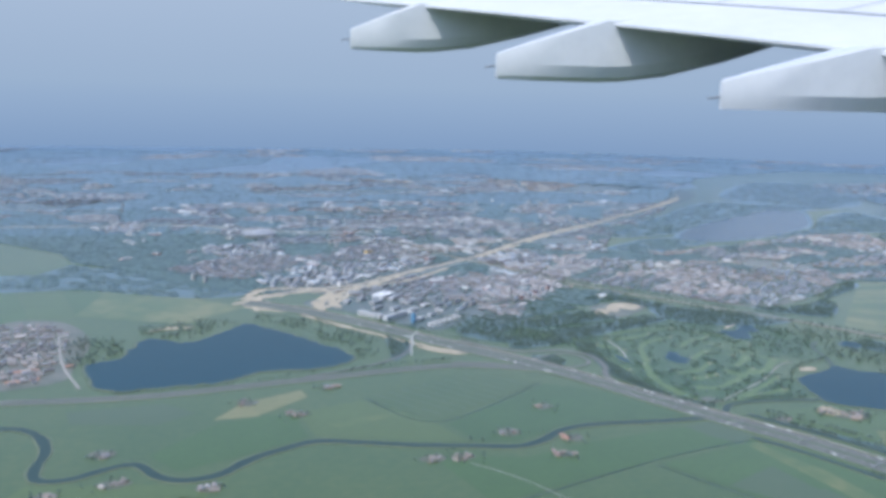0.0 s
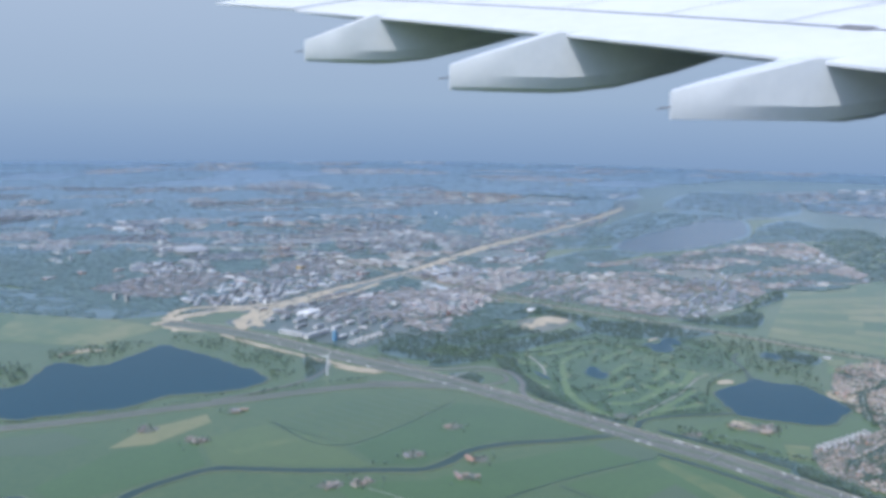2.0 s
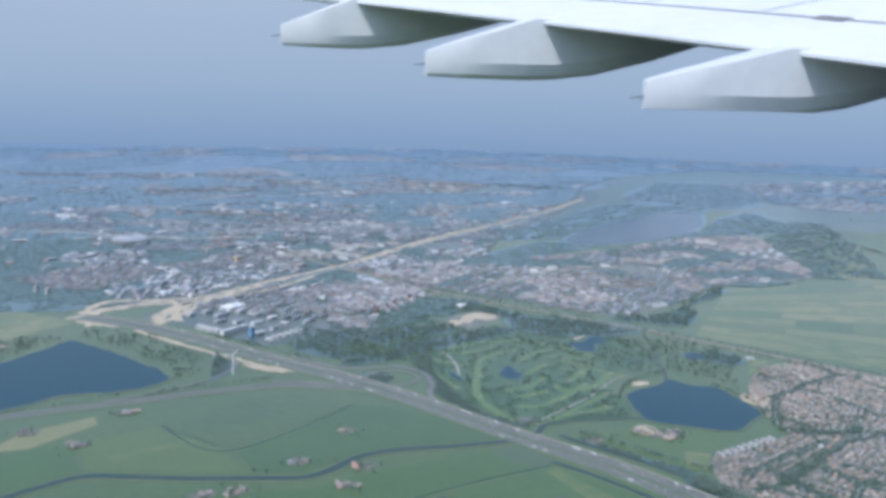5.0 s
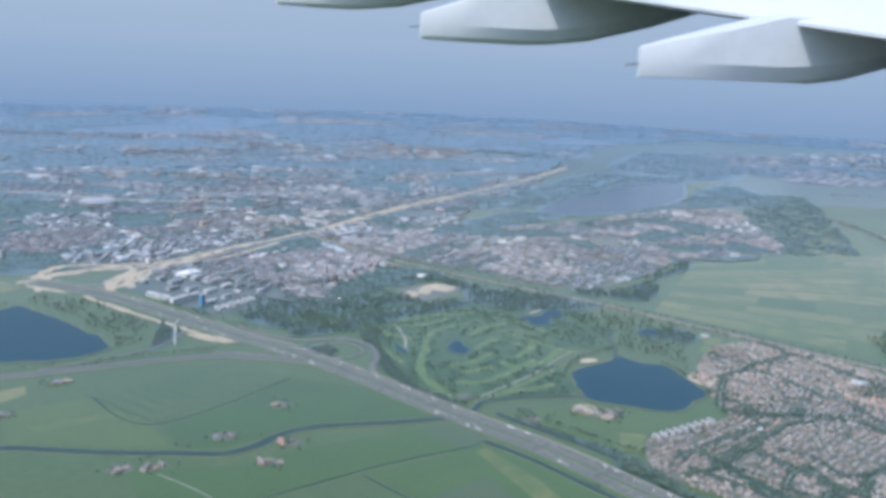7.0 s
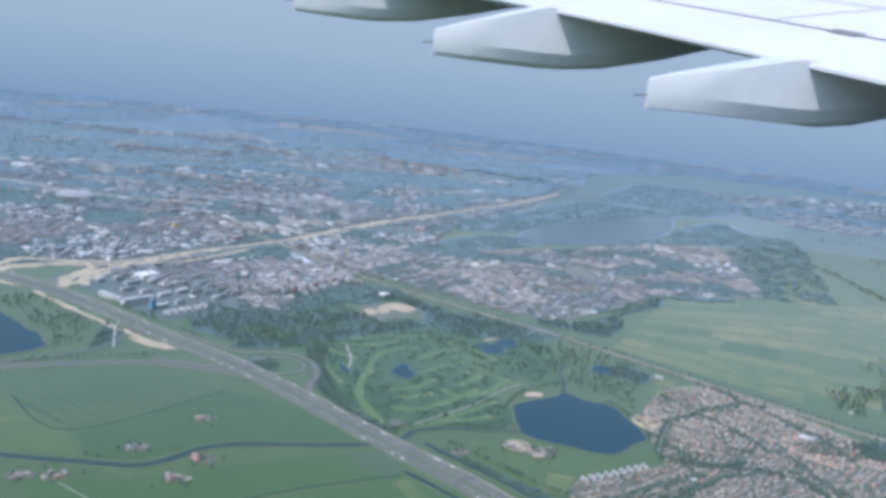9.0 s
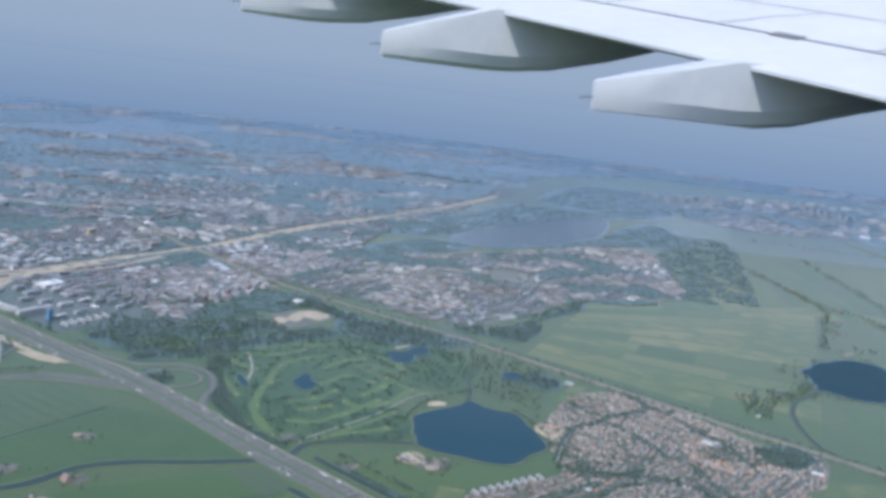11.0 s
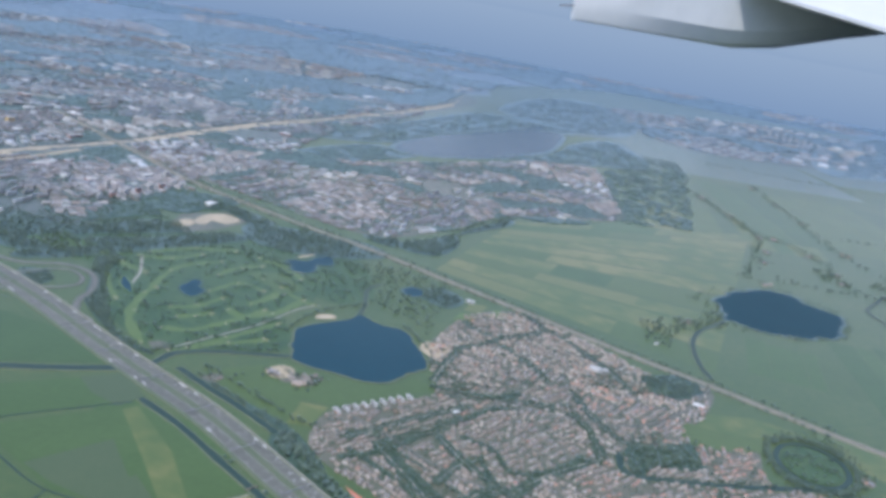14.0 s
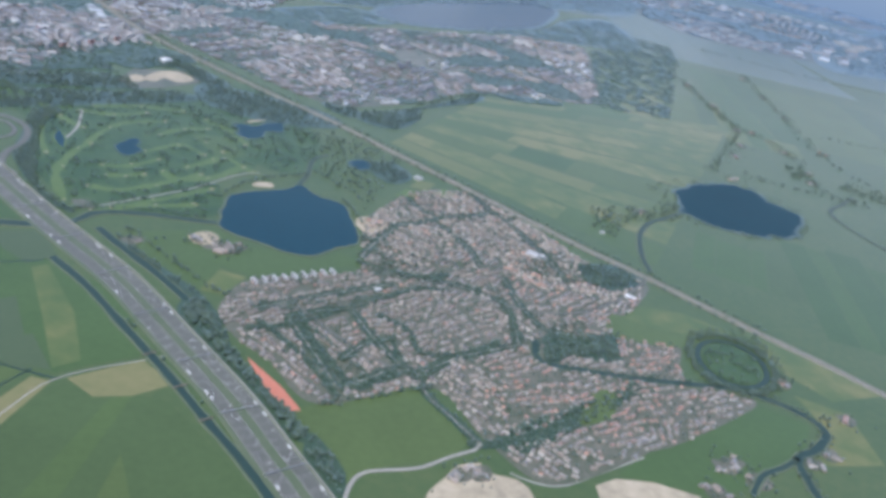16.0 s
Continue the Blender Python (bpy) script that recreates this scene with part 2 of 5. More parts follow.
def ribbon(line, width, z, shift=0.0, height=0.0, ragged=0.0):
    """A strip along a line; with a height it is a low bank with sloping sides."""
    v, f = [], []
    for i, (p, n) in enumerate(zip(line, sides(line))):
        w = width / 2 * (1 + ragged * noise.noise((p.x * 0.2, p.y * 0.2, 3.1)))
        c = p + n * shift
        if height:
            for s, zz in ((w + height, z), (w, z + height), (-w, z + height), (-w - height, z)):
                v.append((c.x + n.x * s, c.y + n.y * s, zz))
        else:
            for s in (w, -w):
                v.append((c.x + n.x * s, c.y + n.y * s, z))
    k = 4 if height else 2
    for i in range(len(line) - 1):
        for j in range(k - 1):
            a = i * k + j
            f.append((a, a + 1, a + k + 1, a + k))
    return v, f


def sheet(outline, z):
    """A flat sheet within an outline."""
    bm = bmesh.new()
    vs = [bm.verts.new((p[0], p[1], z)) for p in outline]
    face = bm.faces.new(vs)
    bmesh.ops.triangulate(bm, faces=[face])
    bmesh.ops.recalc_face_normals(bm, faces=bm.faces)
    if sum(q.normal.z for q in bm.faces) < 0:
        bmesh.ops.reverse_faces(bm, faces=bm.faces)
    return bm


def inside(x, y, poly):
    hit, n = False, len(poly)
    for i in range(n):
        (x1, y1), (x2, y2) = poly[i], poly[i - 1]
        if (y1 > y) != (y2 > y) and x < (x2 - x1) * (y - y1) / (y2 - y1) + x1:
            hit = not hit
    return hit


OPEN_LAND = [[(-113, 677), (-68, 621), (-57, 580), (-74, 546), (-92, 548), (-125, 600)]]  # fields where no wood or house stands
KEEP_OFF = []  # (points as an array, clearance)
LAKES = []


def clear(x, y, more=0.0):
    for pts, gap in KEEP_OFF:
        reach = gap + more
        x0, y0 = pts.min(0)
        x1, y1 = pts.max(0)
        if not (x0 - reach < x < x1 + reach and y0 - reach < y < y1 + reach):
            continue
        if np.min((pts[:, 0] - x) ** 2 + (pts[:, 1] - y) ** 2) < (gap + more) ** 2:
            return False
    return not any(inside(x, y, shore) for shore in LAKES)


def keep_off(line, gap):
    dense = smooth([tuple(p) for p in line], 1.5)
    KEEP_OFF.append((np.array([(p.x, p.y) for p in dense]), gap))


class Bag:
    """Gathers many small solids for one joined mesh."""

    def __init__(self):
        self.v, self.f = [], []

    def add(self, verts, faces):
        k = len(self.v)
        self.v.extend(verts)
        self.f.extend(tuple(i + k for i in q) for q in faces)

    def done(self, name, mat, label, category="", parent=None):
        ob = part(name, (self.v, self.f), mat, parent)
        return tagged(ob, label=label, category=category, kind="stuff")


def turned(pts, x, y, z, deg, scale=1.0):
    c, s = math.cos(radians(deg)) * scale, math.sin(radians(deg)) * scale
    return [(x + p[0] * c - p[1] * s, y + p[0] * s + p[1] * c, z + p[2] * scale) for p in pts]


def block(lx, ly, h, z=0.0):
    a, b = lx / 2, ly / 2
    v = [(-a, -b, z), (a, -b, z), (a, b, z), (-a, b, z), (-a, -b, z + h), (a, -b, z + h), (a, b, z + h), (-a, b, z + h)]
    return v, [(0, 1, 5, 4), (1, 2, 6, 5), (2, 3, 7, 6), (3, 0, 4, 7)], [(4, 5, 6, 7)]


def gable(lx, ly, z, h, over=0.04):
    a, b = lx / 2 + over, ly / 2 + over
    v = [(-a, -b, z), (a, -b, z), (a, b, z), (-a, b, z), (-a, 0, z + h), (a, 0, z + h)]
    return v, [(0, 1, 5, 4), (2, 3, 4, 5), (1, 2, 5), (3, 0, 4), (3, 2, 1, 0)]


def blob(r, seed, flat=0.8):
    """A small uneven leaf clump."""
    bm = bmesh.new()
    bmesh.ops.create_icosphere(bm, subdivisions=1, radius=r)
    rnd = random.Random(seed)
    for q in bm.verts:
        q.co *= rnd.uniform(0.72, 1.25)
        q.co.z *= flat
    v = [tuple(q.co) for q in bm.verts]
    f = [tuple(q.index for q in face.verts) for face in bm.faces]
    bm.free()
    return v, f


def tree_shape(seed, clumps=5, height=1.2):
    """Trunk and crown of one tree: a tapered trunk with limbs, and uneven clumps."""
    rnd = random.Random(seed)
    tv, tf = [], []
    th = height * 0.45
    ring = [(math.cos(k * 1.2566), math.sin(k * 1.2566)) for k in range(5)]
    for zz, r in ((0, .07 * height), (th, .04 * height), (height * .75, .015 * height)):
        tv += [(c * r, s * r, zz) for c, s in ring]
    for lev in (0, 5):
        tf += [(lev + i, lev + (i + 1) % 5, lev + 5 + (i + 1) % 5, lev + 5 + i) for i in range(5)]
    for k in range(3):
        a = rnd.uniform(0, 6.28)
        base = len(tv)
        ex, ey = math.cos(a) * .3 * height, math.sin(a) * .3 * height
        tv += [(0, .02, th * .8), (0, -.02, th * .8), (ex, ey, th * 1.4)]
        tf.append((base, base + 1, base + 2))
    cv, cf = [], []
    for k in range(clumps):
        a, d = rnd.uniform(0, 6.28), rnd.uniform(0.05, .30) * height
        zz = height * rnd.uniform(.48, .82) if k else height * .8
        v, f = blob(height * rnd.uniform(.19, .30), seed * 31 + k)
        base = len(cv)
        cv += [(p[0] + math.cos(a) * d, p[1] + math.sin(a) * d, p[2] + zz) for p in v]
        cf += [tuple(i + base for i in q) for q in f]
    return (tv, tf), (cv, cf)

# ---- ground, water, roads ----
ground = part("ground", ([(-4950, -4950, 0), (4950, -4950, 0), (4950, 4950, 0), (-4950, 4950, 0)], [(0, 1, 2, 3)]), "polder",
              label="flat green polder land reaching the hazy horizon", kind="structure")


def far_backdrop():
    """The pale blue haze of the far distance, painted as glow on rings all round."""
    m = bpy.data.materials.new("painted_distant_haze")
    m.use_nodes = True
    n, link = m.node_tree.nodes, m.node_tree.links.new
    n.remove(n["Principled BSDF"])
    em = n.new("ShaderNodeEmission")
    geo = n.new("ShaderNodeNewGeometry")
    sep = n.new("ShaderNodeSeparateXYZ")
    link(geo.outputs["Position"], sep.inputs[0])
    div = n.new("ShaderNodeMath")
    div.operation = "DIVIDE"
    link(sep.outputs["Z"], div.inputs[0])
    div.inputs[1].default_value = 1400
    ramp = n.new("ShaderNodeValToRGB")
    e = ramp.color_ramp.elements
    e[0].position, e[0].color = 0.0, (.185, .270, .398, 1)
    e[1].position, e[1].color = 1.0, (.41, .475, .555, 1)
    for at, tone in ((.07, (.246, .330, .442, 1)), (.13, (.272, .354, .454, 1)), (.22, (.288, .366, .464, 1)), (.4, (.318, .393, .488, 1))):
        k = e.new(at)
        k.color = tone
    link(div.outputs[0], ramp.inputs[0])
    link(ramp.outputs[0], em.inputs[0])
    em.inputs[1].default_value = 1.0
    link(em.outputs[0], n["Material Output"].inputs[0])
    M["haze"] = m
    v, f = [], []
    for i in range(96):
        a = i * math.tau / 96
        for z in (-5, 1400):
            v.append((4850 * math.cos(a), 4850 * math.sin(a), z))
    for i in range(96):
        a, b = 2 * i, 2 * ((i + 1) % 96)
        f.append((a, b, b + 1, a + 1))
    part("backdrop", (v, f), "haze", label="glowing backdrop ring painted as pale blue distance haze", kind="structure")
    # Added nearer ring: its painted haze glow hides the ground beyond.
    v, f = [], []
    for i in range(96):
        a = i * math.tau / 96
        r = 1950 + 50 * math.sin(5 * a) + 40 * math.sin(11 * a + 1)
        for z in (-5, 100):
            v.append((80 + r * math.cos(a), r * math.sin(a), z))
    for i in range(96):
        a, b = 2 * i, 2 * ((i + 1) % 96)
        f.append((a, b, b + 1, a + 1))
    part("backdrop", (v, f), "haze", label="low glowing ring painted as blue haze before the horizon", kind="structure")


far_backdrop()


def land(name, points, mat, z=0.02, label="", rounded=True, step=3.0):
    line = smooth(points, step, closed=True) if rounded else [Vector(p) for p in points]
    return part(name, sheet([(p.x, p.y) for p in line], z), mat, ground, label)


def lake(points, label, bank="sand", width=1.2, mat="water", ragged=0.0):
    line = smooth(points, 1.6 if ragged else 4.0, closed=True)
    line = [p + Vector((noise.noise((p.x * .22, p.y * .22, 1.7)) + .5 * noise.noise((p.x * .7, p.y * .7, 5.1)), noise.noise((p.x * .22, p.y * .22, 8.3)) + .5 * noise.noise((p.x * .7, p.y * .7, 2.9)))) * ragged for p in line]
    LAKES.append([(p.x, p.y) for p in line])
    ob = part("water", sheet([(p.x, p.y) for p in line], 0.22), mat, label=label, kind="structure")
    part("bank", ribbon(line + line[:1], width, 0.10, ragged=0.6, height=.13), bank, ground)
    return ob


# the open waters
lake([(-32, 354), (-20, 365), (-16, 382), (-9, 391), (5, 381), (22, 399), (30, 409), (39, 401), (53, 378), (64, 358), (69, 345), (60, 334),
      (47, 332), (32, 332), (17, 323), (-2, 321), (-22, 321), (-29, 332)], "large dark blue lake beside the motorway", "verge", ragged=2.0)
lake([(219, 263), (223, 277), (229, 282), (244, 287), (251, 292), (255, 284), (263, 277), (263, 267), (261, 250), (258, 245), (250, 242),
      (244, 237), (238, 236), (231, 241), (223, 247), (217, 254)], "deep blue lake beside the golf course and village", "verge", .7, ragged=.9)
lake([(432, 313), (446, 324), (470, 332), (487, 326), (488, 312), (493, 297), (476, 280), (456, 272), (439, 275), (428, 280), (422, 294)],
     "dark round lake among far meadows", "woodfloor", 1.6, "teal", ragged=3.4)
lake([(236, 349), (241, 352), (246, 350), (251, 356), (258, 357), (257, 349), (254, 345), (249, 346), (246, 338), (240, 335), (236, 339), (238, 344)], "irregular dark pond beside the golf course", "woodfloor", .6)
lake([(190, 316), (193, 320), (197, 325), (199, 321), (197, 317), (199, 313), (194, 307), (191, 309)], "golf course pond", "woodfloor", .4)
lake([(378, 622), (410, 664), (450, 698), (504, 742), (560, 782), (604, 806), (606, 768), (580, 724), (537, 668), (500, 640), (467, 618), (425, 604), (392, 600)], "far lake among woods, paled as by haze", "woodfloor", 4, "hazed_water")
lake([(276, 318), (283, 323), (286, 316), (279, 311)], "small dark pond beside the railway", "woodfloor", 1)
lake([(170, 318), (172, 327), (174, 318), (173, 309)], "narrow golf course pond", "fairway", .6)

RIVER = [(-51, 290), (-45, 288), (-39, 280), (-36, 268), (-37, 258), (-37, 250), (-34, 246), (-27, 246), (-18, 251), (-11, 252), (-5, 242), (2, 238),
         (11, 240), (19, 248), (29, 254), (40, 258), (52, 254), (68, 248), (86, 243), (97, 240), (106, 243), (116, 250), (129, 252), (146, 250), (166, 249)]
VILLAGE_CANAL = [(297, 190), (293, 179), (307, 173), (326, 168), (337, 166), (349, 163), (358, 157), (364, 149), (364, 142), (355, 136), (346, 133),
                 (342, 125), (340, 117), (343, 100), (350, 70)]


def channel(name, points, width, label, bank=0.9):
    line = smooth(points, 2.0)
    part(name, ribbon(line, width, 0.20, ragged=0.25), "ditch", label=label, kind="structure")
    if bank:
        part("bank", ribbon(line, width + bank, 0.05, height=.13, ragged=0.35), "reed" if name == "river" else "verge", ground)
    keep_off(points, width * .5 + .4)


channel("river", [(-90, 300), (-70, 292)] + RIVER, 3.0, "winding dark river through the meadows")
channel("canal", [(166, 249), (175, 252), (182, 259), (195, 260), (212, 257), (219, 256)], 2.0, "narrow canal leading to the lake")
channel("canal", [(182, 249), (188, 237), (195, 224), (202, 209)], 2.2, "straight dark canal beside the motorway")
channel("canal", [(170, 230), (178, 215), (186, 195), (194, 175), (200, 158), (205, 145), (209, 132), (214, 112), (220, 80), (226, 40)], 1.9,
        "straight dark canal beside the motorway")
channel("canal", VILLAGE_CANAL, 2.1, "winding canal past the village")
channel("canal", [(346, 133), (338, 130), (330, 128), (322, 122)], 1.3, "side canal beside the farms")
channel("canal", [(420, 292), (405, 284), (395, 279), (384, 269), (377, 259), (370, 246), (366, 234)], 1.6, "small river from the round lake")
channel("canal", [(250, 291), (256, 302), (262, 318), (270, 325)], 1.2, "short canal above the lake")
channel("canal", [(560, 330), (540, 318), (520, 305), (515, 280), (520, 250)], 1.6, "far river bend in the meadows")


def moat(x, y, rx, ry, turn=50):
    c, s = math.cos(radians(turn)), math.sin(radians(turn))
    line = [Vector((x + rx * math.cos(a) * c - ry * math.sin(a) * s, y + rx * math.cos(a) * s + ry * math.sin(a) * c)) for a in [i * math.tau / 40 for i in range(41)]]
    part("moat", ribbon(line, 1.7, .24, ragged=.4), "ditch", label="round moat of an old earthen fort", kind="structure")
    land("fort_island", [(x + (p.x - x) * .86, y + (p.y - y) * .86) for p in line[:40:2]], "golf", .23)
    KEEP_OFF.append((np.array([(p.x, p.y) for p in line]), 1.9))


moat(358, 176.5, 13.6, 10.6)

# meadows, parcel by parcel, with ditches between
rng = random.Random(5)


PARCEL_SETS = [0]


def parcels(corner, turn, widths, length, z=0.016, name="field", mat="grass", ditch=0.28, jitter=0.06):
    """Strips side by side from a corner; each is a field of its own with a ditch along it."""
    c, s = math.cos(radians(turn)), math.sin(radians(turn))
    at = 0.0
    z += .004 * PARCEL_SETS[0]
    PARCEL_SETS[0] += 1
    for w in widths:
        l = length * rng.uniform(1 - jitter, 1 + jitter)
        pts = [(at + ditch, 0), (at + w - ditch, 0), (at + w - ditch, l), (at + ditch, l)]
        world_pts = [(corner[0] + u * c - v * s, corner[1] + u * s + v * c, z) for u, v in pts]
        ob = part(name, (world_pts, [(0, 1, 2, 3)]), rng.choice(("pale", "pale", "grass", "straw")) if mat == "pale" else mat, ground)
        at += w
    return at


def quad(points, mat, z=0.035, name="field"):
    return part(name, sheet(points, z), mat, ground)


quad([(77, 205), (117, 217), (168, 229), (158, 244), (118, 238), (97, 232), (70, 238)], "grass")
quad([(77, 201), (128, 217), (146, 189), (128, 165), (104, 164), (77, 163)], "polder")
quad([(132, 218), (167, 226), (182, 200), (171, 176), (148, 188)], "grass")
quad([(148, 186), (165, 177), (152, 164), (138, 146), (120, 150), (129, 163)], "grass")
quad([(136, 170), (146, 185), (155, 183), (147, 174)], "pale", .042)
quad([(166, 175), (170, 173), (151, 143), (142, 143), (153, 158)], "dry", .0475)
quad([(133, 217), (169, 226), (186, 213), (190, 183), (172, 177), (171, 202), (141, 202)], "grass", .0405)
quad([(142, 200), (162, 209), (165, 186), (165, 177), (155, 184), (148, 191)], "brown", .0435)
quad([(78, 171), (103, 166), (114, 167), (117, 186), (117, 199), (93, 200), (79, 203)], "grass", .0425)
quad([(49, 168), (73, 171), (72, 200), (52, 205)], "grass", .0425)
quad([(51, 166), (74, 168), (76, 153), (53, 155)], "grass", .0425)
quad([(14, 170), (36, 168), (36, 190), (10, 196)], "grass", .0425)
quad([(172, 172), (193, 165), (204, 140), (209, 120), (190, 90), (150, 100), (150, 141), (161, 160)], "grass")
quad([(103, 162), (128, 164), (117, 146), (106, 150)], "grass")
quad([(78, 161), (102, 161), (104, 148), (80, 146)], "grass")
quad([(40, 162), (74, 162), (75, 190), (73, 203), (40, 210)], "grass")
quad([(10, 165), (38, 164), (38, 212), (0, 228)], "grass")
quad([(165, 224), (169, 226), (175, 202), (176, 181), (170, 178), (168, 199)], "pale", .046)
quad([(164.5, 137), (181.5, 166.5), (186, 167), (171, 136)], "grass", .0455)
quad([(177.5, 135.5), (182.5, 148), (183.5, 135)], "grass", .0455)
quad([(173, 174), (189, 181), (195, 171), (186, 167), (178, 167)], "dry", .05)
quad([(155, 244), (168, 246), (171, 231), (164, 226), (158, 234)], "brown", .045)
quad([(158, 226), (169, 229), (174, 206), (164, 192), (158, 200)], "grass", .04)
quad([(160, 190), (166, 192), (170, 177), (160, 181)], "brown", .045)
quad([(60, 296), (80, 268), (127, 298), (116, 316), (92, 322)], "polder")
for k in range(11):
    a = Vector((62, 294)).lerp(Vector((113, 318)), k / 11)
    part("ditch", ribbon([a, a.lerp(Vector((a.x + 17, a.y - 25)), .95)], .25, .05), "ditch", ground)
quad([(82, 264), (129, 296), (150, 278), (165, 252), (130, 255), (112, 250), (98, 244), (86, 247)], "grass")
quad([(40, 262), (68, 252), (84, 247), (79, 264), (60, 292), (38, 285)], "grass")
quad([(0, 245), (18, 252), (38, 262), (36, 286), (12, 280), (-8, 258)], "grass")
quad([(11, 284), (21, 298), (42, 308), (43, 300), (24, 284)], "dry", .045)
quad([(45, 272), (70, 279), (72, 276), (48, 268)], "pale", .045)
quad([(-32, 290), (-6, 283), (6, 292), (-4, 304), (-34, 302)], "brown", .04)
quad([(-60, 210), (-38, 244), (-8, 238), (8, 230), (-5, 190), (-50, 180)], "grass")
quad([(221, 161), (253, 168), (258, 147), (252, 141), (237, 140), (224, 135), (219, 150)], "grass", .03)
quad([(213, 182), (214, 180), (219, 169), (221.5, 160), (219, 160), (216, 166), (214.5, 172)], "clay", .07, "clay_court_ground")
quad([(190, 247), (215, 252), (222, 245), (216, 232), (206, 214), (195, 230)], "grass")
quad([(218, 244), (230, 239), (243, 234), (252, 240), (258, 232), (247, 229), (222, 223), (214, 228)], "grass", .04)
quad([(206, 214), (213, 226), (220, 222), (212, 212)], "pale", .045)
quad([(290, 132), (325, 150), (352, 155), (362, 146), (352, 137), (330, 126), (310, 122)], "grass", .03)
quad([(368, 160), (380, 150), (372, 128), (348, 130), (366, 142)], "pale", .03)
quad([(376, 195), (392, 176), (402, 158), (380, 156), (374, 170)], "pale", .03)
land("sand_lot", [(242, 131), (247.5, 135), (251.5, 138.4), (257.4, 138.8), (258.5, 135), (264, 132.5), (265, 126), (258, 116), (244, 118), (240, 126)], "sand", .05)
quad([(282, 129), (288.5, 130.7), (298, 128.4), (307, 122.7), (300, 112), (278, 116)], "sand", .05, "sand_lot")
part("works_track", ribbon(smooth([(263, 135), (268, 131), (274.5, 129.7), (286, 133), (300.5, 137.3)], 2), .6, .06, ragged=.4), "path", ground)
quad([(286, 288), (293, 296), (299, 293), (292, 286)], "fairway", .09, "playing_field")
quad([(295, 298), (302, 306), (308, 303), (301, 295)], "straw", .092, "playing_field")
quad([(303, 292), (309, 299), (314, 296), (308, 289)], "fairway", .094, "playing_field")
quad([(328, 198), (346, 210), (360, 206), (374, 192), (352, 191), (345, 188)], "pale", .03)
# the light fields beyond the railway
near_a, near_b, far_a, far_b = Vector((303, 347)), Vector((372, 240)), Vector((388, 436)), Vector((560, 440))
cuts = [0, .09, .2, .28, .4, .5, .61, .7, .82, .92, 1.0]
for i in range(10):
    ends = [0, rng.uniform(.25, .4), rng.uniform(.55, .7), 1.0]
    for j in range(3):
        pts = []
        for c, e in ((cuts[i], ends[j]), (cuts[i], ends[j + 1]), (cuts[i + 1] - .012, ends[j + 1]), (cuts[i + 1] - .012, ends[j])):
            pts.append(tuple(near_a.lerp(far_a, c).lerp(near_b.lerp(far_b, c), e)))
        quad(pts, rng.choice(("pale", "pale", "grass", "grass", "straw")), .036)
parcels((400, 446), -38, [16, 13, 15, 17, 14, 15, 16, 14], 60, mat="grass")
parcels((388, 240), -38, [9, 14, 6, 12, 16, 8, 15, 10, 18], 42)
parcels((330, 300), -38, [10, 11, 9, 12, 10], 40)
parcels((410, 190), -30, [12, 8, 16, 9, 19, 7, 14, 21, 10, 16, 20], 90)
parcels((470, 450), -30, [14, 20, 9, 22, 12, 16, 11, 21], 100, mat="pale")
parcels((560, 430), -25, [26, 24, 28, 22, 26, 30], 190)
parcels((-80, 430), 12, [18, 20, 17, 22], 80)
parcels((-60, 520), 8, [24, 20, 26], 70)
parcels((620, 640), -20, [40, 36, 44, 38, 40], 260, mat="farmeadow")
parcels((840, 640), -15, [60, 50, 64, 58], 500, mat="farmeadow")
quad([(-113, 677), (-68, 621), (-57, 580), (-74, 546), (-92, 548), (-125, 600)], "polder", .12)
quad([(-44, 440), (-33, 495), (-2, 483), (32, 443), (5, 414)], "pale", .07)
parcels((700, 1150), -10, [90, 80, 100, 90], 700, mat="farmeadow")
quad([(-1500, 900), (-400, 760), (200, 760), (330, 680), (470, 760), (700, 780), (1100, 740), (2200, 1000), (1800, 1900), (600, 2500), (-900, 2300)], "farmeadow", .008)
for line in ([(76, 202), (74, 189), (75, 175), (77, 162), (78, 148), (80, 120)], [(76, 203), (93, 208), (117, 216), (140, 223), (168, 228)],
             [(130, 218), (138, 202), (147, 188), (163, 178), (171, 174)], [(147, 188), (135, 173), (127, 162), (117, 145), (108, 125)],
             [(166, 178), (153, 164), (138, 144), (125, 120)], [(103, 163), (106, 152), (114, 145)], [(40, 160), (75, 162), (103, 163), (130, 166)],
             [(62, 294), (80, 266), (127, 297)], [(150, 293), (141, 300), (128, 308)]):
    part("ditch", ribbon(smooth(line, 3), .5, .055, ragged=.5), "ditch", ground)
for line, w in (([(79, 232), (89, 218), (97, 201), (102, 190), (91, 188)], .32), ([(102, 190), (104, 182), (105, 172)], .2), ([(146, 143), (160, 161), (171, 174), (190, 181), (203, 185)], .38)):
    part("farm_track", ribbon(smooth(line, 3), w, .06), "path", ground)

# town and woodland grounds
CITY = [(44, 474), (70, 470), (110, 440), (135, 405), (158, 385), (180, 420), (215, 475), (260, 520), (330, 640), (470, 800), (600, 1010), (300, 1250), (-100, 1300),
        (-420, 1150), (-300, 800), (-120, 640), (-30, 560), (10, 500)]
BELT = [(190, 540), (250, 560), (337, 561), (500, 618), (548, 609), (480, 470), (462, 450), (384, 442), (337, 410), (297, 392), (276, 402), (250, 440), (214, 491)]
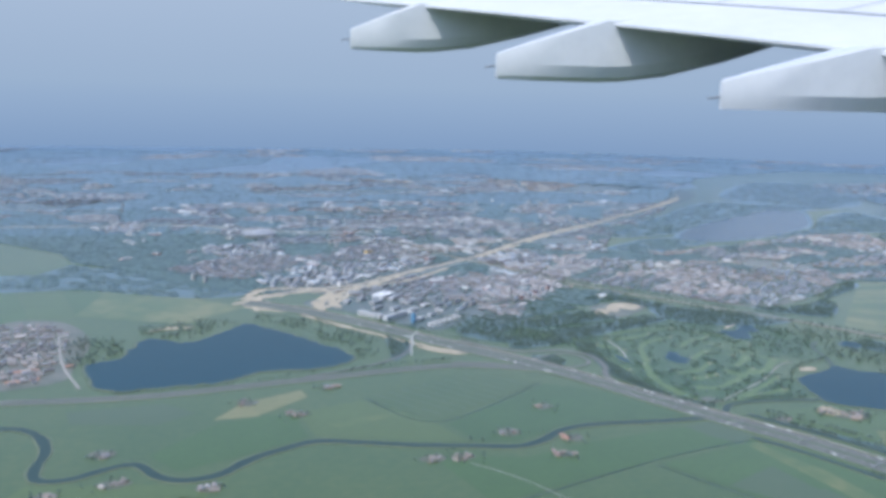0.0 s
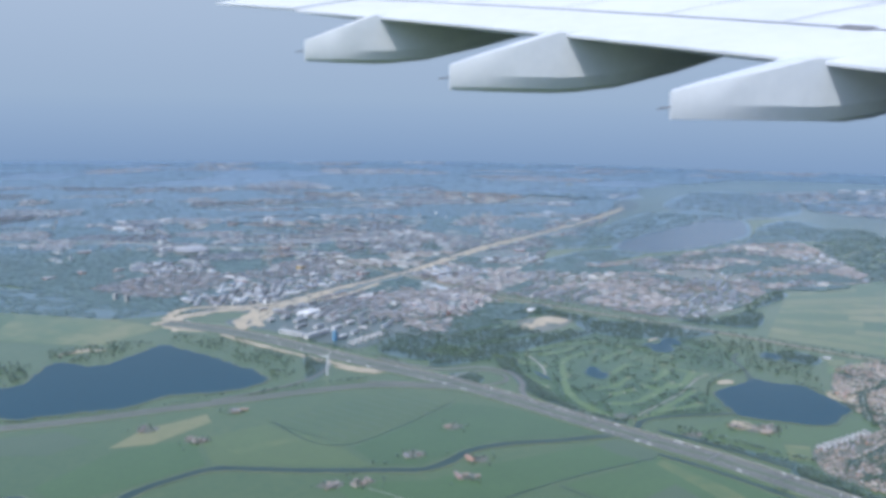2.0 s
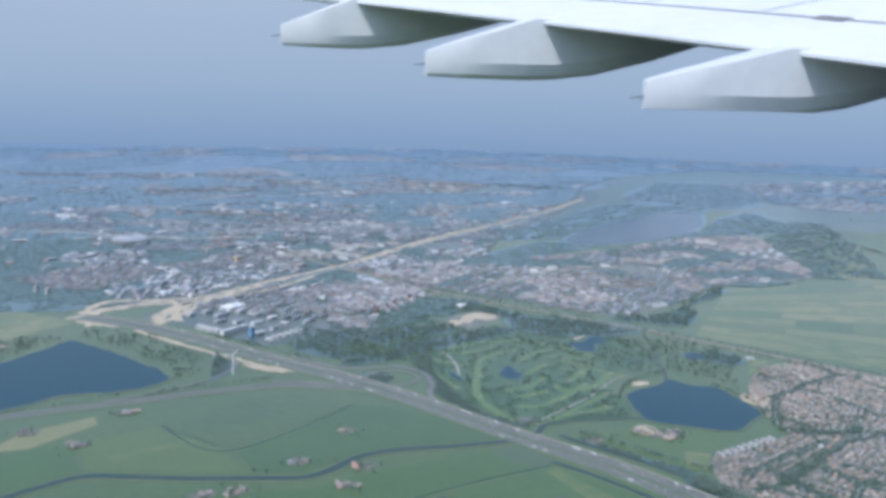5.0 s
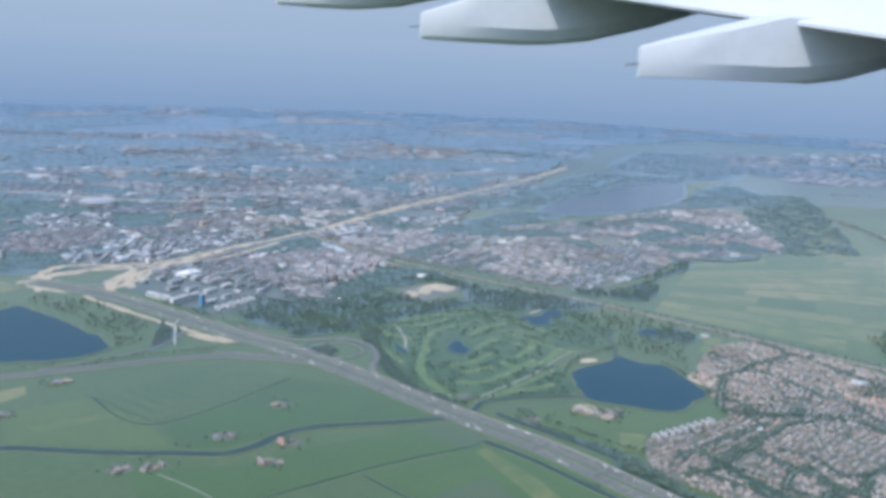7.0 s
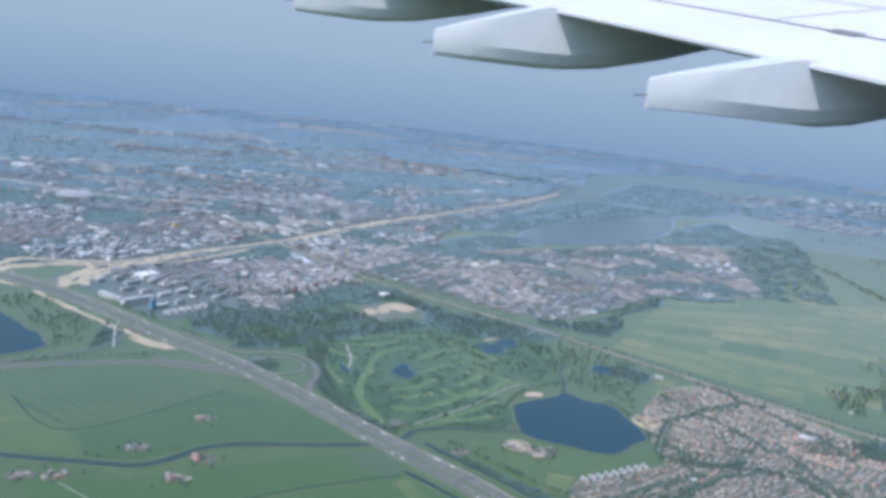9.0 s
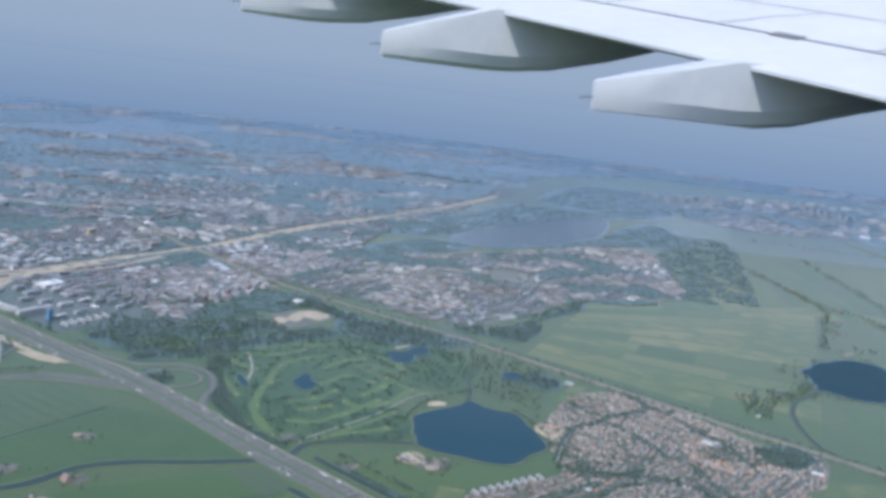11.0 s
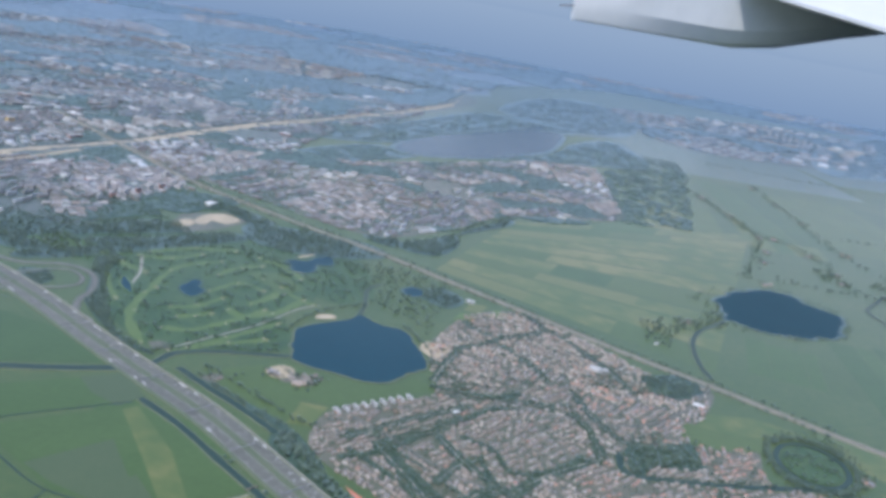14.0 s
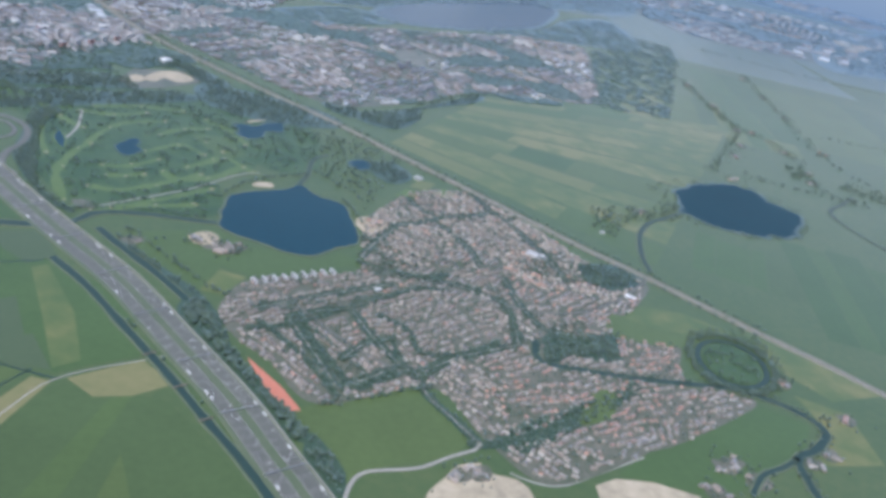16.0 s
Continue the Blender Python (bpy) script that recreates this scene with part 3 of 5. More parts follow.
VILLAGE = [(209, 201), (213, 212), (222, 221), (248, 226), (257, 231), (262, 250), (268, 266), (282, 281), (294, 293), (318, 297), (334, 269), (342, 240), (359, 227),
           (346, 211), (327, 197), (345, 187), (334, 168), (352, 158), (338, 150), (313, 141), (304, 139), (272, 130), (262, 146), (256, 168), (226, 162), (218, 180), (212, 190)]
land("town_ground", CITY, "town", .068)
land("town_ground", BELT, "garden", .0785)
land("town_ground", VILLAGE, "garden", .072)
land("town_ground", [(-75, 425), (-50, 430), (-34, 396), (-36, 354), (-42, 334), (-80, 336)], "garden", .072)
land("town_ground", [(62, 446), (80, 424), (98, 396), (113, 380), (136, 402), (124, 440), (106, 472), (84, 464)], "town", .0795)
FAR_GROUND = [(-500, 1150), (-100, 1290), (300, 1240), (600, 1000), (720, 1150), (1000, 1280), (1300, 1090), (1800, 1250), (1500, 1900), (600, 2330), (-100, 2330), (-900, 2100)]
land("town_ground", FAR_GROUND, "farland", .0605, step=60)
TOWN_R = [(750, 830), (839, 1050), (974, 1060), (1140, 1080), (1290, 1000), (985, 745), (780, 745)]
land("town_ground", TOWN_R, "town", .0775)
GOLF = [(168, 350), (198, 362), (234, 372), (250, 345), (238, 307), (222, 290), (219, 263), (181, 262), (166, 285), (160, 316)]
land("golf_ground", GOLF, "golf", .076)
rg = random.Random(11)
FAIRWAYS = [[(173, 266), (171, 288), (177, 308), (182, 316)], [(179, 311), (187, 330), (195, 340), (210, 346)], [(181, 260), (192, 266), (202, 272), (219, 283)],
            [(181, 279), (189, 277), (202, 284), (217, 295)], [(200, 312), (213, 322), (220, 314)], [(204, 296), (208, 289), (221, 293), (233, 305)], [(166, 354), (173, 339), (180, 331)],
            [(184, 356), (201, 361), (219, 360)], [(186, 263), (198, 266), (212, 269)], [(222, 326), (230, 310), (236, 300)], [(168, 340), (166, 322), (168, 304)], [(206, 330), (214, 338), (226, 342)],
            [(184, 296), (194, 298), (204, 306)], [(212, 300), (222, 308), (228, 318)], [(186, 288), (198, 291)], [(178, 350), (190, 348), (204, 354)], [(226, 352), (234, 342), (238, 328)]]
for k, pts in enumerate(FAIRWAYS):
    line = smooth(pts, 1.5)
    part("fairway", ribbon(line, rg.uniform(2.2, 3.4), .100 + k * .0012, ragged=.8), "fairway", ground)
    for p in (line[0], line[-1], line[len(line) // 2]):
        x, y = p.x + rg.uniform(-1.2, 1.2), p.y + rg.uniform(-1.2, 1.2)
        part("bunker", sheet([(x + .55 * math.cos(i) * rg.uniform(.7, 1.3), y + .4 * math.sin(i)) for i in (0, 1, 2, 3, 4, 5)], .15 + .001 * k), "sand", ground)
    part("green", sheet([(line[-1].x + 1.1 * math.cos(i), line[-1].y + .8 * math.sin(i)) for i in (0, 1, 2, 3, 4, 5)], .13 + .001 * k), "dry", ground)
part("golf_path", ribbon(smooth([(183, 264), (196, 272), (212, 282), (230, 297), (238, 300)], 2), .7, .128), "path", ground)
part("golf_path", ribbon(smooth([(180, 350), (178, 331), (173, 316)], 2), .9, .128), "path", ground)
quad([(194, 394), (203, 412), (224, 418), (231, 404), (214, 389), (201, 385)], "garden", .094, "works_yard")
quad([(176, 262), (182, 262), (180, 268), (175, 268)], "garden", .126, "yard")

# roads


ROADS = [0]


def road(name, points, width, mat="asphalt", z=.16, label="", lines=True, bank=.1):
    z += .006 * ROADS[0]
    ROADS[0] += 1
    line = smooth(points, 2.5)
    ob = part(name, ribbon(line, width, z - bank, height=bank), mat, label=label, kind="structure")
    if lines:
        part("road_line", ribbon(line, .07, z + .012), "paint", ob)
    keep_off(points, width * .5 + .5)
    return ob


A2 = [(240, 20), (231, 60), (224, 100), (216, 132), (212, 146), (207, 164), (197.4, 190), (186, 219.5), (171.5, 247), (159, 272), (147, 297), (131, 326), (115, 349), (98, 375), (82, 400),
      (64, 424), (45, 444), (34, 452)]


def motorway(points):
    """Two carriageways with lane lines, a green strip between, verges and low barriers."""
    line = smooth(points, 3.0)
    mw = part("motorway", ribbon(line, 11.0, 0.0, height=.209), "verge", label="wide grey motorway with two carriageways and grassy verges", kind="structure")
    for s in (-1, 1):
        part("carriageway", ribbon(line, 3.4, .216, shift=s * 2.75), "asphalt", mw)
        for k in (-1.6, 1.6):
            part("edge_line", ribbon(line, .09, .232, shift=s * 2.75 + k), "paint", mw)
        dash = Bag()
        for lane in (-1.0, -.33, .33, 1.0):
            off = offset(line, s * 2.75 + lane)
            for i in range(0, len(off) - 1):
                a, b = off[i], off[i].lerp(off[i + 1], .35)
                n = (b - a).normalized() * .03
                dash.add([(a.x - n.y, a.y + n.x, .234), (a.x + n.y, a.y - n.x, .234), (b.x + n.y, b.y - n.x, .234), (b.x - n.y, b.y + n.x, .234)], [(0, 1, 2, 3)])
        dash.done("lane_line", "paint", "", parent=mw)
        if s > 0:
            continue
        wall = Bag()
        off = offset(line, s * 5.0)
        for i in range(len(off) - 1):
            a, b = off[i], off[i + 1]
            n = (b - a).normalized() * .13
            n = Vector((-n.y, n.x))
            hh = .55 if s < 0 else .30
            wall.add([(a.x + n.x, a.y + n.y, .1), (b.x + n.x, b.y + n.y, .1), (b.x + n.x, b.y + n.y, hh), (a.x + n.x, a.y + n.y, hh),
                      (a.x - n.x, a.y - n.y, .1), (b.x - n.x, b.y - n.y, .1), (b.x - n.x, b.y - n.y, hh), (a.x - n.x, a.y - n.y, hh)],
                     [(0, 1, 2, 3), (5, 4, 7, 6), (3, 2, 6, 7), (0, 3, 7, 4), (1, 5, 6, 2)])
        wall.done("noise_barrier", "path", "pale concrete noise barrier", parent=mw)
    keep_off(points, 6.2)
    return line


A2_LINE = motorway(A2)
A9 = [(-140, 322), (-90, 318), (-56, 316), (-29, 313), (-2, 313), (27, 317), (58, 321), (80, 324), (103, 325), (121, 319), (135, 312), (147, 298)]


def dual_road(points, label):
    line = smooth(points, 3)
    ob = part("motorway_branch", ribbon(line, 6.4, 0.0, height=.17, ragged=.15), "verge", label=label, kind="structure")
    for k in (-1.5, 1.5):
        part("carriageway", ribbon(line, 2.1, .19, shift=k), "asphalt", ob)
        part("lane_line", ribbon(line, .07, .2, shift=k), "paint", ob)
    keep_off(points, 4)


dual_road(A9, "grey motorway branch along the lake shore")
road("slip_road", [(117, 362), (127, 347), (138, 338), (152, 337), (160, 330), (162, 321), (160, 309), (157, 304), (155, 294), (157, 284), (162, 275)], 2.3, label="curved slip road of the junction")
road("slip_road", [(128, 331), (136, 327), (146, 331), (154, 331), (158, 323), (156, 316), (149, 313), (143, 314), (138, 318)], 1.5, label="looped slip road of the junction")
road("slip_road", [(94, 384), (97, 368), (92, 351), (81, 338), (64, 329), (45, 323)], 1.5, label="curved slip road above the lake", lines=False)
road("slip_road", [(104, 330), (124, 322), (144, 306), (160, 284)], 1.3, label="slip road of the junction", lines=False)
SAND = [(40, 459), (52, 468), (70, 478), (98, 487), (131, 515), (156, 535), (193, 565), (235, 610), (285, 660), (335, 700), (418, 770), (546, 902), (575, 950)]
line = smooth(SAND, 6)
part("motorway_works", ribbon(line, 5.0, .05, ragged=1.2, height=.03), "town", label="grey-green strip of motorway works through the town", kind="structure")
rw = random.Random(88)
for pts, wide, shift in (([(40, 459), (52, 468), (70, 478), (98, 487)], 2.6, 0), ([(98, 487), (131, 515), (156, 535)], 3.2, .8), ([(150, 530), (172, 549), (193, 565)], 2.0, -1.0),
                         ([(193, 565), (214, 586), (237, 611)], 4.6, 0), ([(240, 614), (262, 637)], 2.2, 1.0), ([(250, 624), (285, 660)], 4.4, -.6), ([(289, 662), (312, 682), (336, 700)], 5.2, .4),
                         ([(338, 702), (366, 727)], 2.2, 0), ([(367, 728), (402, 763), (418, 770)], 4.6, 0), ([(424, 777), (480, 833)], 2.6, .5), ([(470, 824), (546, 902)], 4.6, 0)):
    part("sand_ground", ribbon(smooth(pts, 3), wide * 1.7, .1 + .004 * rw.random(), shift=shift, ragged=1.8), "sand", ground)
part("works_road", ribbon(line, 2.0, .12, shift=3.4), "asphalt", label="grey road beside the motorway works", kind="structure")
keep_off(SAND, 6.5)
for k, (pts, wide) in enumerate((([(39, 441), (36, 462), (47, 484), (74, 479), (79, 467), (69, 448), (69, 429)], 4.4), ([(78, 433), (78, 453), (98, 479), (127, 493), (162, 528)], 3.4))):
    keep_off(pts, wide * .6)
    part("motorway_works", ribbon(smooth(pts, 2), wide, .15 + .004 * k, ragged=1.0), "sand", label="bare sandy ring of the motorway junction works", kind="structure")
part("motorway_works", ribbon(smooth([(40, 459), (33, 449), (40, 438), (56, 430), (70, 434), (84, 455), (99, 483)], 3), 3.4, .06, ragged=.7, height=.05), "sand",
     label="curved sandy embankment of the junction works", kind="structure")
for k, pts in enumerate(([(28, 450), (34, 456), (46, 468), (64, 473), (82, 474), (104, 486), (128, 508)], [(38, 433), (38, 448), (41, 460), (46, 466), (54, 467)], [(68, 429), (70, 442), (77, 459), (87, 468), (95, 474)],
                         [(42, 435), (45, 446), (52, 434), (59, 428), (71, 432)])):
    keep_off(pts, 2.5)
    part("motorway_works", ribbon(smooth(pts, 2), 3.8, .135 + .004 * k, ragged=1.0), "sand", label="curved sandy track of the junction works", kind="structure")
part("motorway_works", ribbon(smooth([(62, 424), (80, 394), (97, 369), (107, 354), (115, 343)], 3), 3.0, .215, shift=-5.2, ragged=1.0), "sand",
     label="sandy strip beside the motorway", kind="structure")
part("works_track", ribbon(smooth([(44, 456), (50, 446), (62, 441), (74, 448), (86, 462), (104, 480)], 3), 1.2, .115, ragged=.6), "path", label="pale works track inside the junction", kind="structure")
part("works_track", ribbon(smooth([(60, 432), (72, 444), (76, 462), (90, 478), (112, 496)], 3), 1.2, .125, ragged=.6), "path", label="pale works track inside the junction", kind="structure")
part("works_track", ribbon(smooth([(30, 462), (48, 472), (72, 484), (96, 494)], 3), 1.4, .105, ragged=.6), "path", label="pale works track beside the town", kind="structure")
part("motorway_works", ribbon(smooth([(248, 733), (265, 705), (285, 664)], 6), 5, .04, ragged=.6), "sand", label="sandy side road in the town", kind="structure")
RAIL = [(150, 640), (191, 536), (215, 475), (251, 414), (283, 366), (302, 332), (322, 297), (337, 270), (349, 249), (362, 229), (373, 210), (383, 193), (394, 176), (404, 158), (430, 110), (460, 50)]


def railway(points):
    line = smooth(points, 3)
    rw = part("railway", ribbon(line, 3.4, .0, height=.25, ragged=.3), "ballast", label="straight railway on a low grey embankment", kind="structure")
    for s in (-.9, -.65, .65, .9):
        part("rail", ribbon(line, .06, .27, shift=s), "steel", rw)
    keep_off(points, 2.6)


railway(RAIL)
road("road", [(222, 126), (224, 131.2), (227, 136), (230.8, 138.3), (237, 138.3), (243, 138.5), (251.6, 141.6), (257.9, 143.3), (260.2, 145.6)], .75, "path", label="pale village road with a roundabout", lines=False)
road("road", [(257, 232), (275, 222), (300, 207), (318, 205), (340, 214), (364, 231)], .9, label="grey village main road", lines=False)
road("road", [(222, 222), (232, 205), (240, 188), (255, 168)], .8, label="grey village road", lines=False)
road("road", [(-47, 405), (-44, 380), (-40, 355), (-32, 326)], .9, "path", label="pale dike road", lines=False)
road("motorway_branch", [(-160, 760), (-60, 752), (16, 745), (49, 720), (90, 700), (150, 690)], 6, "path", label="far pale motorway in the town", lines=False)
for pts in ([(207, 247), (213, 250), (216, 246), (212, 241), (208, 242)], [(197, 395), (203, 404), (207, 401), (204, 394)], [(206, 399), (212, 411), (222, 415), (228, 406), (220, 399), (215, 404), (211, 397)], [(233, 288), (236, 292), (241, 291), (240, 287.5)], [(263, 262), (268, 268), (275, 263), (266, 254)],
            [(-12, 402), (-2, 410), (9, 406), (-2, 405)], [(242, 354), (250, 358), (252, 360), (246, 358)], [(96, 355), (112, 346), (114, 340), (104, 343)],
            [(590, 1246), (640, 1268), (690, 1258), (650, 1240)], [(800, 1760), (880, 1850), (910, 1810), (820, 1720)]):
    land("sand_ground", pts, "sand", .15)

# ---- the aircraft wing that fills the upper part of the view ----


def aircraft_wing():
    """A trailing edge with flaps and three flap track fairings. u: forward, v: outboard, w: up, in metres of the real wing."""
    size, base, spin = 225.0, Vector((39, .5, 103.9)), pose(0, 0, 0, .306, -.018, .427)
    where = lambda u, v, w: tuple(base + spin @ (Vector((u, v, w)) * size))
    te = lambda v: (7.18 - .396 * (v - 8.5), .622 + .141 * (v - 8.5) - .0012 * (v - 8.5) ** 2)
    wing = empty("aircraft_wing", *where(7, 10, .6), label="white aircraft wing with three flap track fairings, seen from the cabin", category="wing")
    back = wing.matrix_world.inverted()
    loc = lambda u, v, w: tuple(back @ Vector(where(u, v, w)))
    upper = [(0, .0), (.5, .11), (1.0, .21), (1.6, .33), (1.62, .345), (2.4, .52), (3.4, .71), (4.5, .88), (5.8, 1.07), (7.0, 1.2), (8.0, 1.16), (8.5, .85)]

    def skin(name, profile, v0, v1, n, mat, label="", lift=0.0):
        vs, fs = [], []
        for i in range(n + 1):
            v = v0 + (v1 - v0) * i / n
            x, z = te(v)
            taper = 1.12 - .022 * (v - 6)
            vs += [loc(x + a * taper, v, z + (b + lift) * taper) for a, b in profile]
        k = len(profile)
        for i in range(n):
            fs += [(i * k + j, (i + 1) * k + j, (i + 1) * k + (j + 1) % k, i * k + (j + 1) % k) for j in range(k)]
        fs += [tuple(range(k)), tuple(range(n * k, n * k + k))]
        ob = part(name, (vs, fs), mat, wing, label)
        return ob

    skin("wing_box", upper[4:] + [(8.2, .55), (6.5, .12), (4.5, -.12), (2.5, -.15), (1.64, .05)], 3.0, 18.4, 14, "skin")
    skin("flap", upper[:4] + [(1.58, .0), (1.2, -.14), (.3, -.06), (0, -.035)], 3.0, 18.35, 14, "skin", "long white trailing edge flap")
    skin("aileron", [(0, .05), (.6, .17), (1.4, .34), (1.4, .06), (.5, -.02), (0, .02)], 18.45, 21.4, 4, "skin", "white outboard aileron")
    skin("wing_box", [(1.42, .36), (2.4, .52), (4.0, .74), (5.0, .7), (4.0, .2), (1.42, .1)], 18.45, 21.4, 4, "skin")

    # panel joints on the upper skin
    def joint(v, a0, a1, width=.03, slant=.0):
        def pt(a, dv, up):
            vv = v + dv + slant * (a - a0)
            x, z = te(vv)
            taper = 1.12 - .022 * (vv - 6)
            b = np.interp(a, [q[0] for q in upper], [q[1] for q in upper])
            return loc(x + a * taper, vv, z + (b + up) * taper)
        vs, fs = [], []
        steps = np.linspace(a0, a1, 6)
        for a in steps:
            vs += [pt(a, -width, .012), pt(a, width, .012)]
        fs = [(2 * i, 2 * i + 1, 2 * i + 3, 2 * i + 2) for i in range(5)]
        part("panel_joint", (vs, fs), "joint", wing)

    for v in (8.2, 10.1, 11.8, 13.6, 15.6, 17.6):
        joint(v, 1.64, 3.3, .012)
    joint(9.2, 1.52, 1.70, .18)

    def along(a, v0, v1, width):
        vs, fs = [], []
        b = np.interp(a, [q[0] for q in upper], [q[1] for q in upper])
        for i in range(15):
            v = v0 + (v1 - v0) * i / 14
            x, z = te(v)
            taper = 1.12 - .022 * (v - 6)
            vs += [loc(x + (a - width) * taper, v, z + (b - width * .22 + .014) * taper), loc(x + (a + width) * taper, v, z + (b + width * .22 + .014) * taper)]
        fs = [(2 * i, 2 * i + 1, 2 * i + 3, 2 * i + 2) for i in range(14)]
        part("panel_joint", (vs, fs), "joint", wing)

    along(1.61, 3.2, 18.3, .010)
    along(3.35, 3.2, 18.3, .016)

    # fairings: sections of a rounded box, from the blunt tail forward
    def fairing(v, tail, half, depth):
        x, z = te(v)
        # distance from the tail, bottom, top, half width
        rows = [(0.0, z - depth, z - depth + .33, half * .10), (.04, z - depth - .01, z - depth + .35, half * .16), (.5, z - depth - .02, z - depth + .345 + (depth - .315) * .5 / tail, half * .58),
                (tail * .66, z - depth - .02, z - depth + .345 + (depth - .315) * .66, half * .88), (tail, z - depth - .02, z + .03, half), (tail + .35, z - depth + .0, z + .04, half), (tail + 1.0, z - depth + .08, z + .02, half),
                (tail + 2.0, z - depth + .32, z + .02, half * .9), (tail + 3.1, z - .17, z + .05, half * .55)]
        vs, fs = [], []
        for d, lo, hi, w in rows:
            u = x - tail + d
            r = min(.11, (hi - lo) * .25)
            half_ring = [(.30, lo), (.74, lo + r * .5), (1.0, lo + r * 1.9), (1.0, hi - .03), (.94, hi - .006), (.4, hi)]
            ring = [(-w * a, b) for a, b in half_ring] + [(w * a, b) for a, b in reversed(half_ring)]
            vs += [loc(u, v + a, b) for a, b in ring]
        k = 12
        for i in range(len(rows) - 1):
            fs += [(i * k + j, i * k + (j + 1) % k, (i + 1) * k + (j + 1) % k, (i + 1) * k + j) for j in range(k)]
        fs.append(tuple(range(k)))
        ob = part("flap_track_fairing", (vs, fs), "fairing", wing, "white flap track fairing with a blunt tail")
        for q in ob.data.polygons:
            q.use_smooth = True
        ob.data.set_sharp_from_angle(angle=radians(16))
        # drain mast at the tail
        bm = bmesh.new()
        a, b = Vector(loc(x - tail - .16, v, z - depth + .14)), Vector(loc(x - tail + .05, v, z - depth + .17))
        bmesh.ops.create_cone(bm, cap_ends=True, segments=6, radius1=.008 * size, radius2=.012 * size, depth=(b - a).length)
        bm.transform(Matrix.Translation((a + b) / 2) @ (b - a).to_track_quat("Z", "Y").to_matrix().to_4x4())
        part("static_wick", bm, "joint", ob)

    fairing(8.5, 1.68, .27, .72)
    fairing(12.0, 1.55, .25, .82)
    fairing(16.0, 1.2, .22, .80)


aircraft_wing()

# ---- houses, blocks and halls ----
HOUSE_KINDS = []


def house_row(length, deep, wall_h, roof_h, roof, chimneys):
    """A row of houses under one roof: walls, pitched roof, chimneys."""
    row = empty("house_row", 0, 0)
    v, f, top = block(length, deep, wall_h)
    part("wall", (v, f + top), "wall", row)
    rf = part("roof", gable(length, deep, wall_h + .003, roof_h), roof, row)
    for k in range(chimneys):
        x = -length / 2 + length * (k + .5) / chimneys
        cv, cf, ct = block(.09, .09, .16, wall_h + roof_h * .75)
        part("chimney", (turned(cv, x, .06, 0, 0), cf + ct), "wall", rf)
    return row


def house_kinds():
    for roof in ("roof", "redroof"):
        for l, ch in ((.75, 1), (1.05, 1), (1.6, 2)):
            ob = house_row(l, .92, .44, .36, roof, ch)
            where = "grey-brown tiled" if roof == "roof" else "orange-red tiled"
            what = "detached brick house" if l < 1.2 else "brick terraced house row"
            tagged(ob, label=f"{what} with a {where} roof", category="house", group="village houses")
            HOUSE_KINDS.append((ob, l, roof))


house_kinds()
USED = set()


def place_house(l, roof, x, y, deg):
    ob = next(o for o, length, r in HOUSE_KINDS if length == l and r == roof)
    if ob.name in USED:
        copy_thing(ob, pose(x, y, .02, 0, 0, deg))
    else:
        ob.matrix_basis = pose(x, y, .02, 0, 0, deg)
        USED.add(ob.name)


walls, roofs = Bag(), Bag()
street_trees = []


def place_far(l, deep, h, x, y, deg, pitched=True, rnd=random):
    v, f, top = block(l, deep, h)
    walls.add(turned(v, x, y, .02, deg), f)
    if pitched:
        rv, rf = gable(l, deep, h, deep * .42)
        roofs.add(turned(rv, x, y, .02, deg), rf)
    else:
        tv, tf, tt = block(l * .995, deep * .99, .06, h)
        roofs.add(turned(tv, x, y, .02, deg), tf + tt)


def quarter(poly, seeds, pitch, lengths, gap, street, put, seed, fill=.93, trees=.5):
    """Rows of buildings in blocks: each block has its own bearing, and streets run between the blocks."""
    rnd = random.Random(seed)
    pts = np.array([(s[0], s[1]) for s in seeds])
    for k, (sx, sy, turn, kind) in enumerate(seeds):
        c, s = math.cos(radians(turn)), math.sin(radians(turn))
        reach = 60 if pitch < 6 else 160
        v = -reach
        while v < reach:
            u = -reach + rnd.uniform(0, 2)
            while u < reach:
                l = rnd.choice(lengths)
                w = v + rnd.uniform(-.24, .24) * pitch
                x, y = sx + (u + l / 2) * c - w * s, sy + (u + l / 2) * s + w * c
                u += l + gap * rnd.uniform(.6, 1.5)
                d = np.hypot(pts[:, 0] - x, pts[:, 1] - y)
                order = np.sort(d)
                if np.argmin(d) != k or not inside(x, y, poly):
                    continue
                if len(seeds) > 1 and order[1] - order[0] < street:
                    if rnd.random() < trees:
                        street_trees.append((x, y))
                    continue
                if rnd.random() > fill or not clear(x, y):
                    if rnd.random() < .3:
                        street_trees.append((x, y))
                    continue
                put(l, kind, x, y, turn + rnd.gauss(0, 8) + (90 if rnd.random() < .38 and l < 1.3 else 0), rnd)
            v += pitch * rnd.uniform(.75, 1.3)


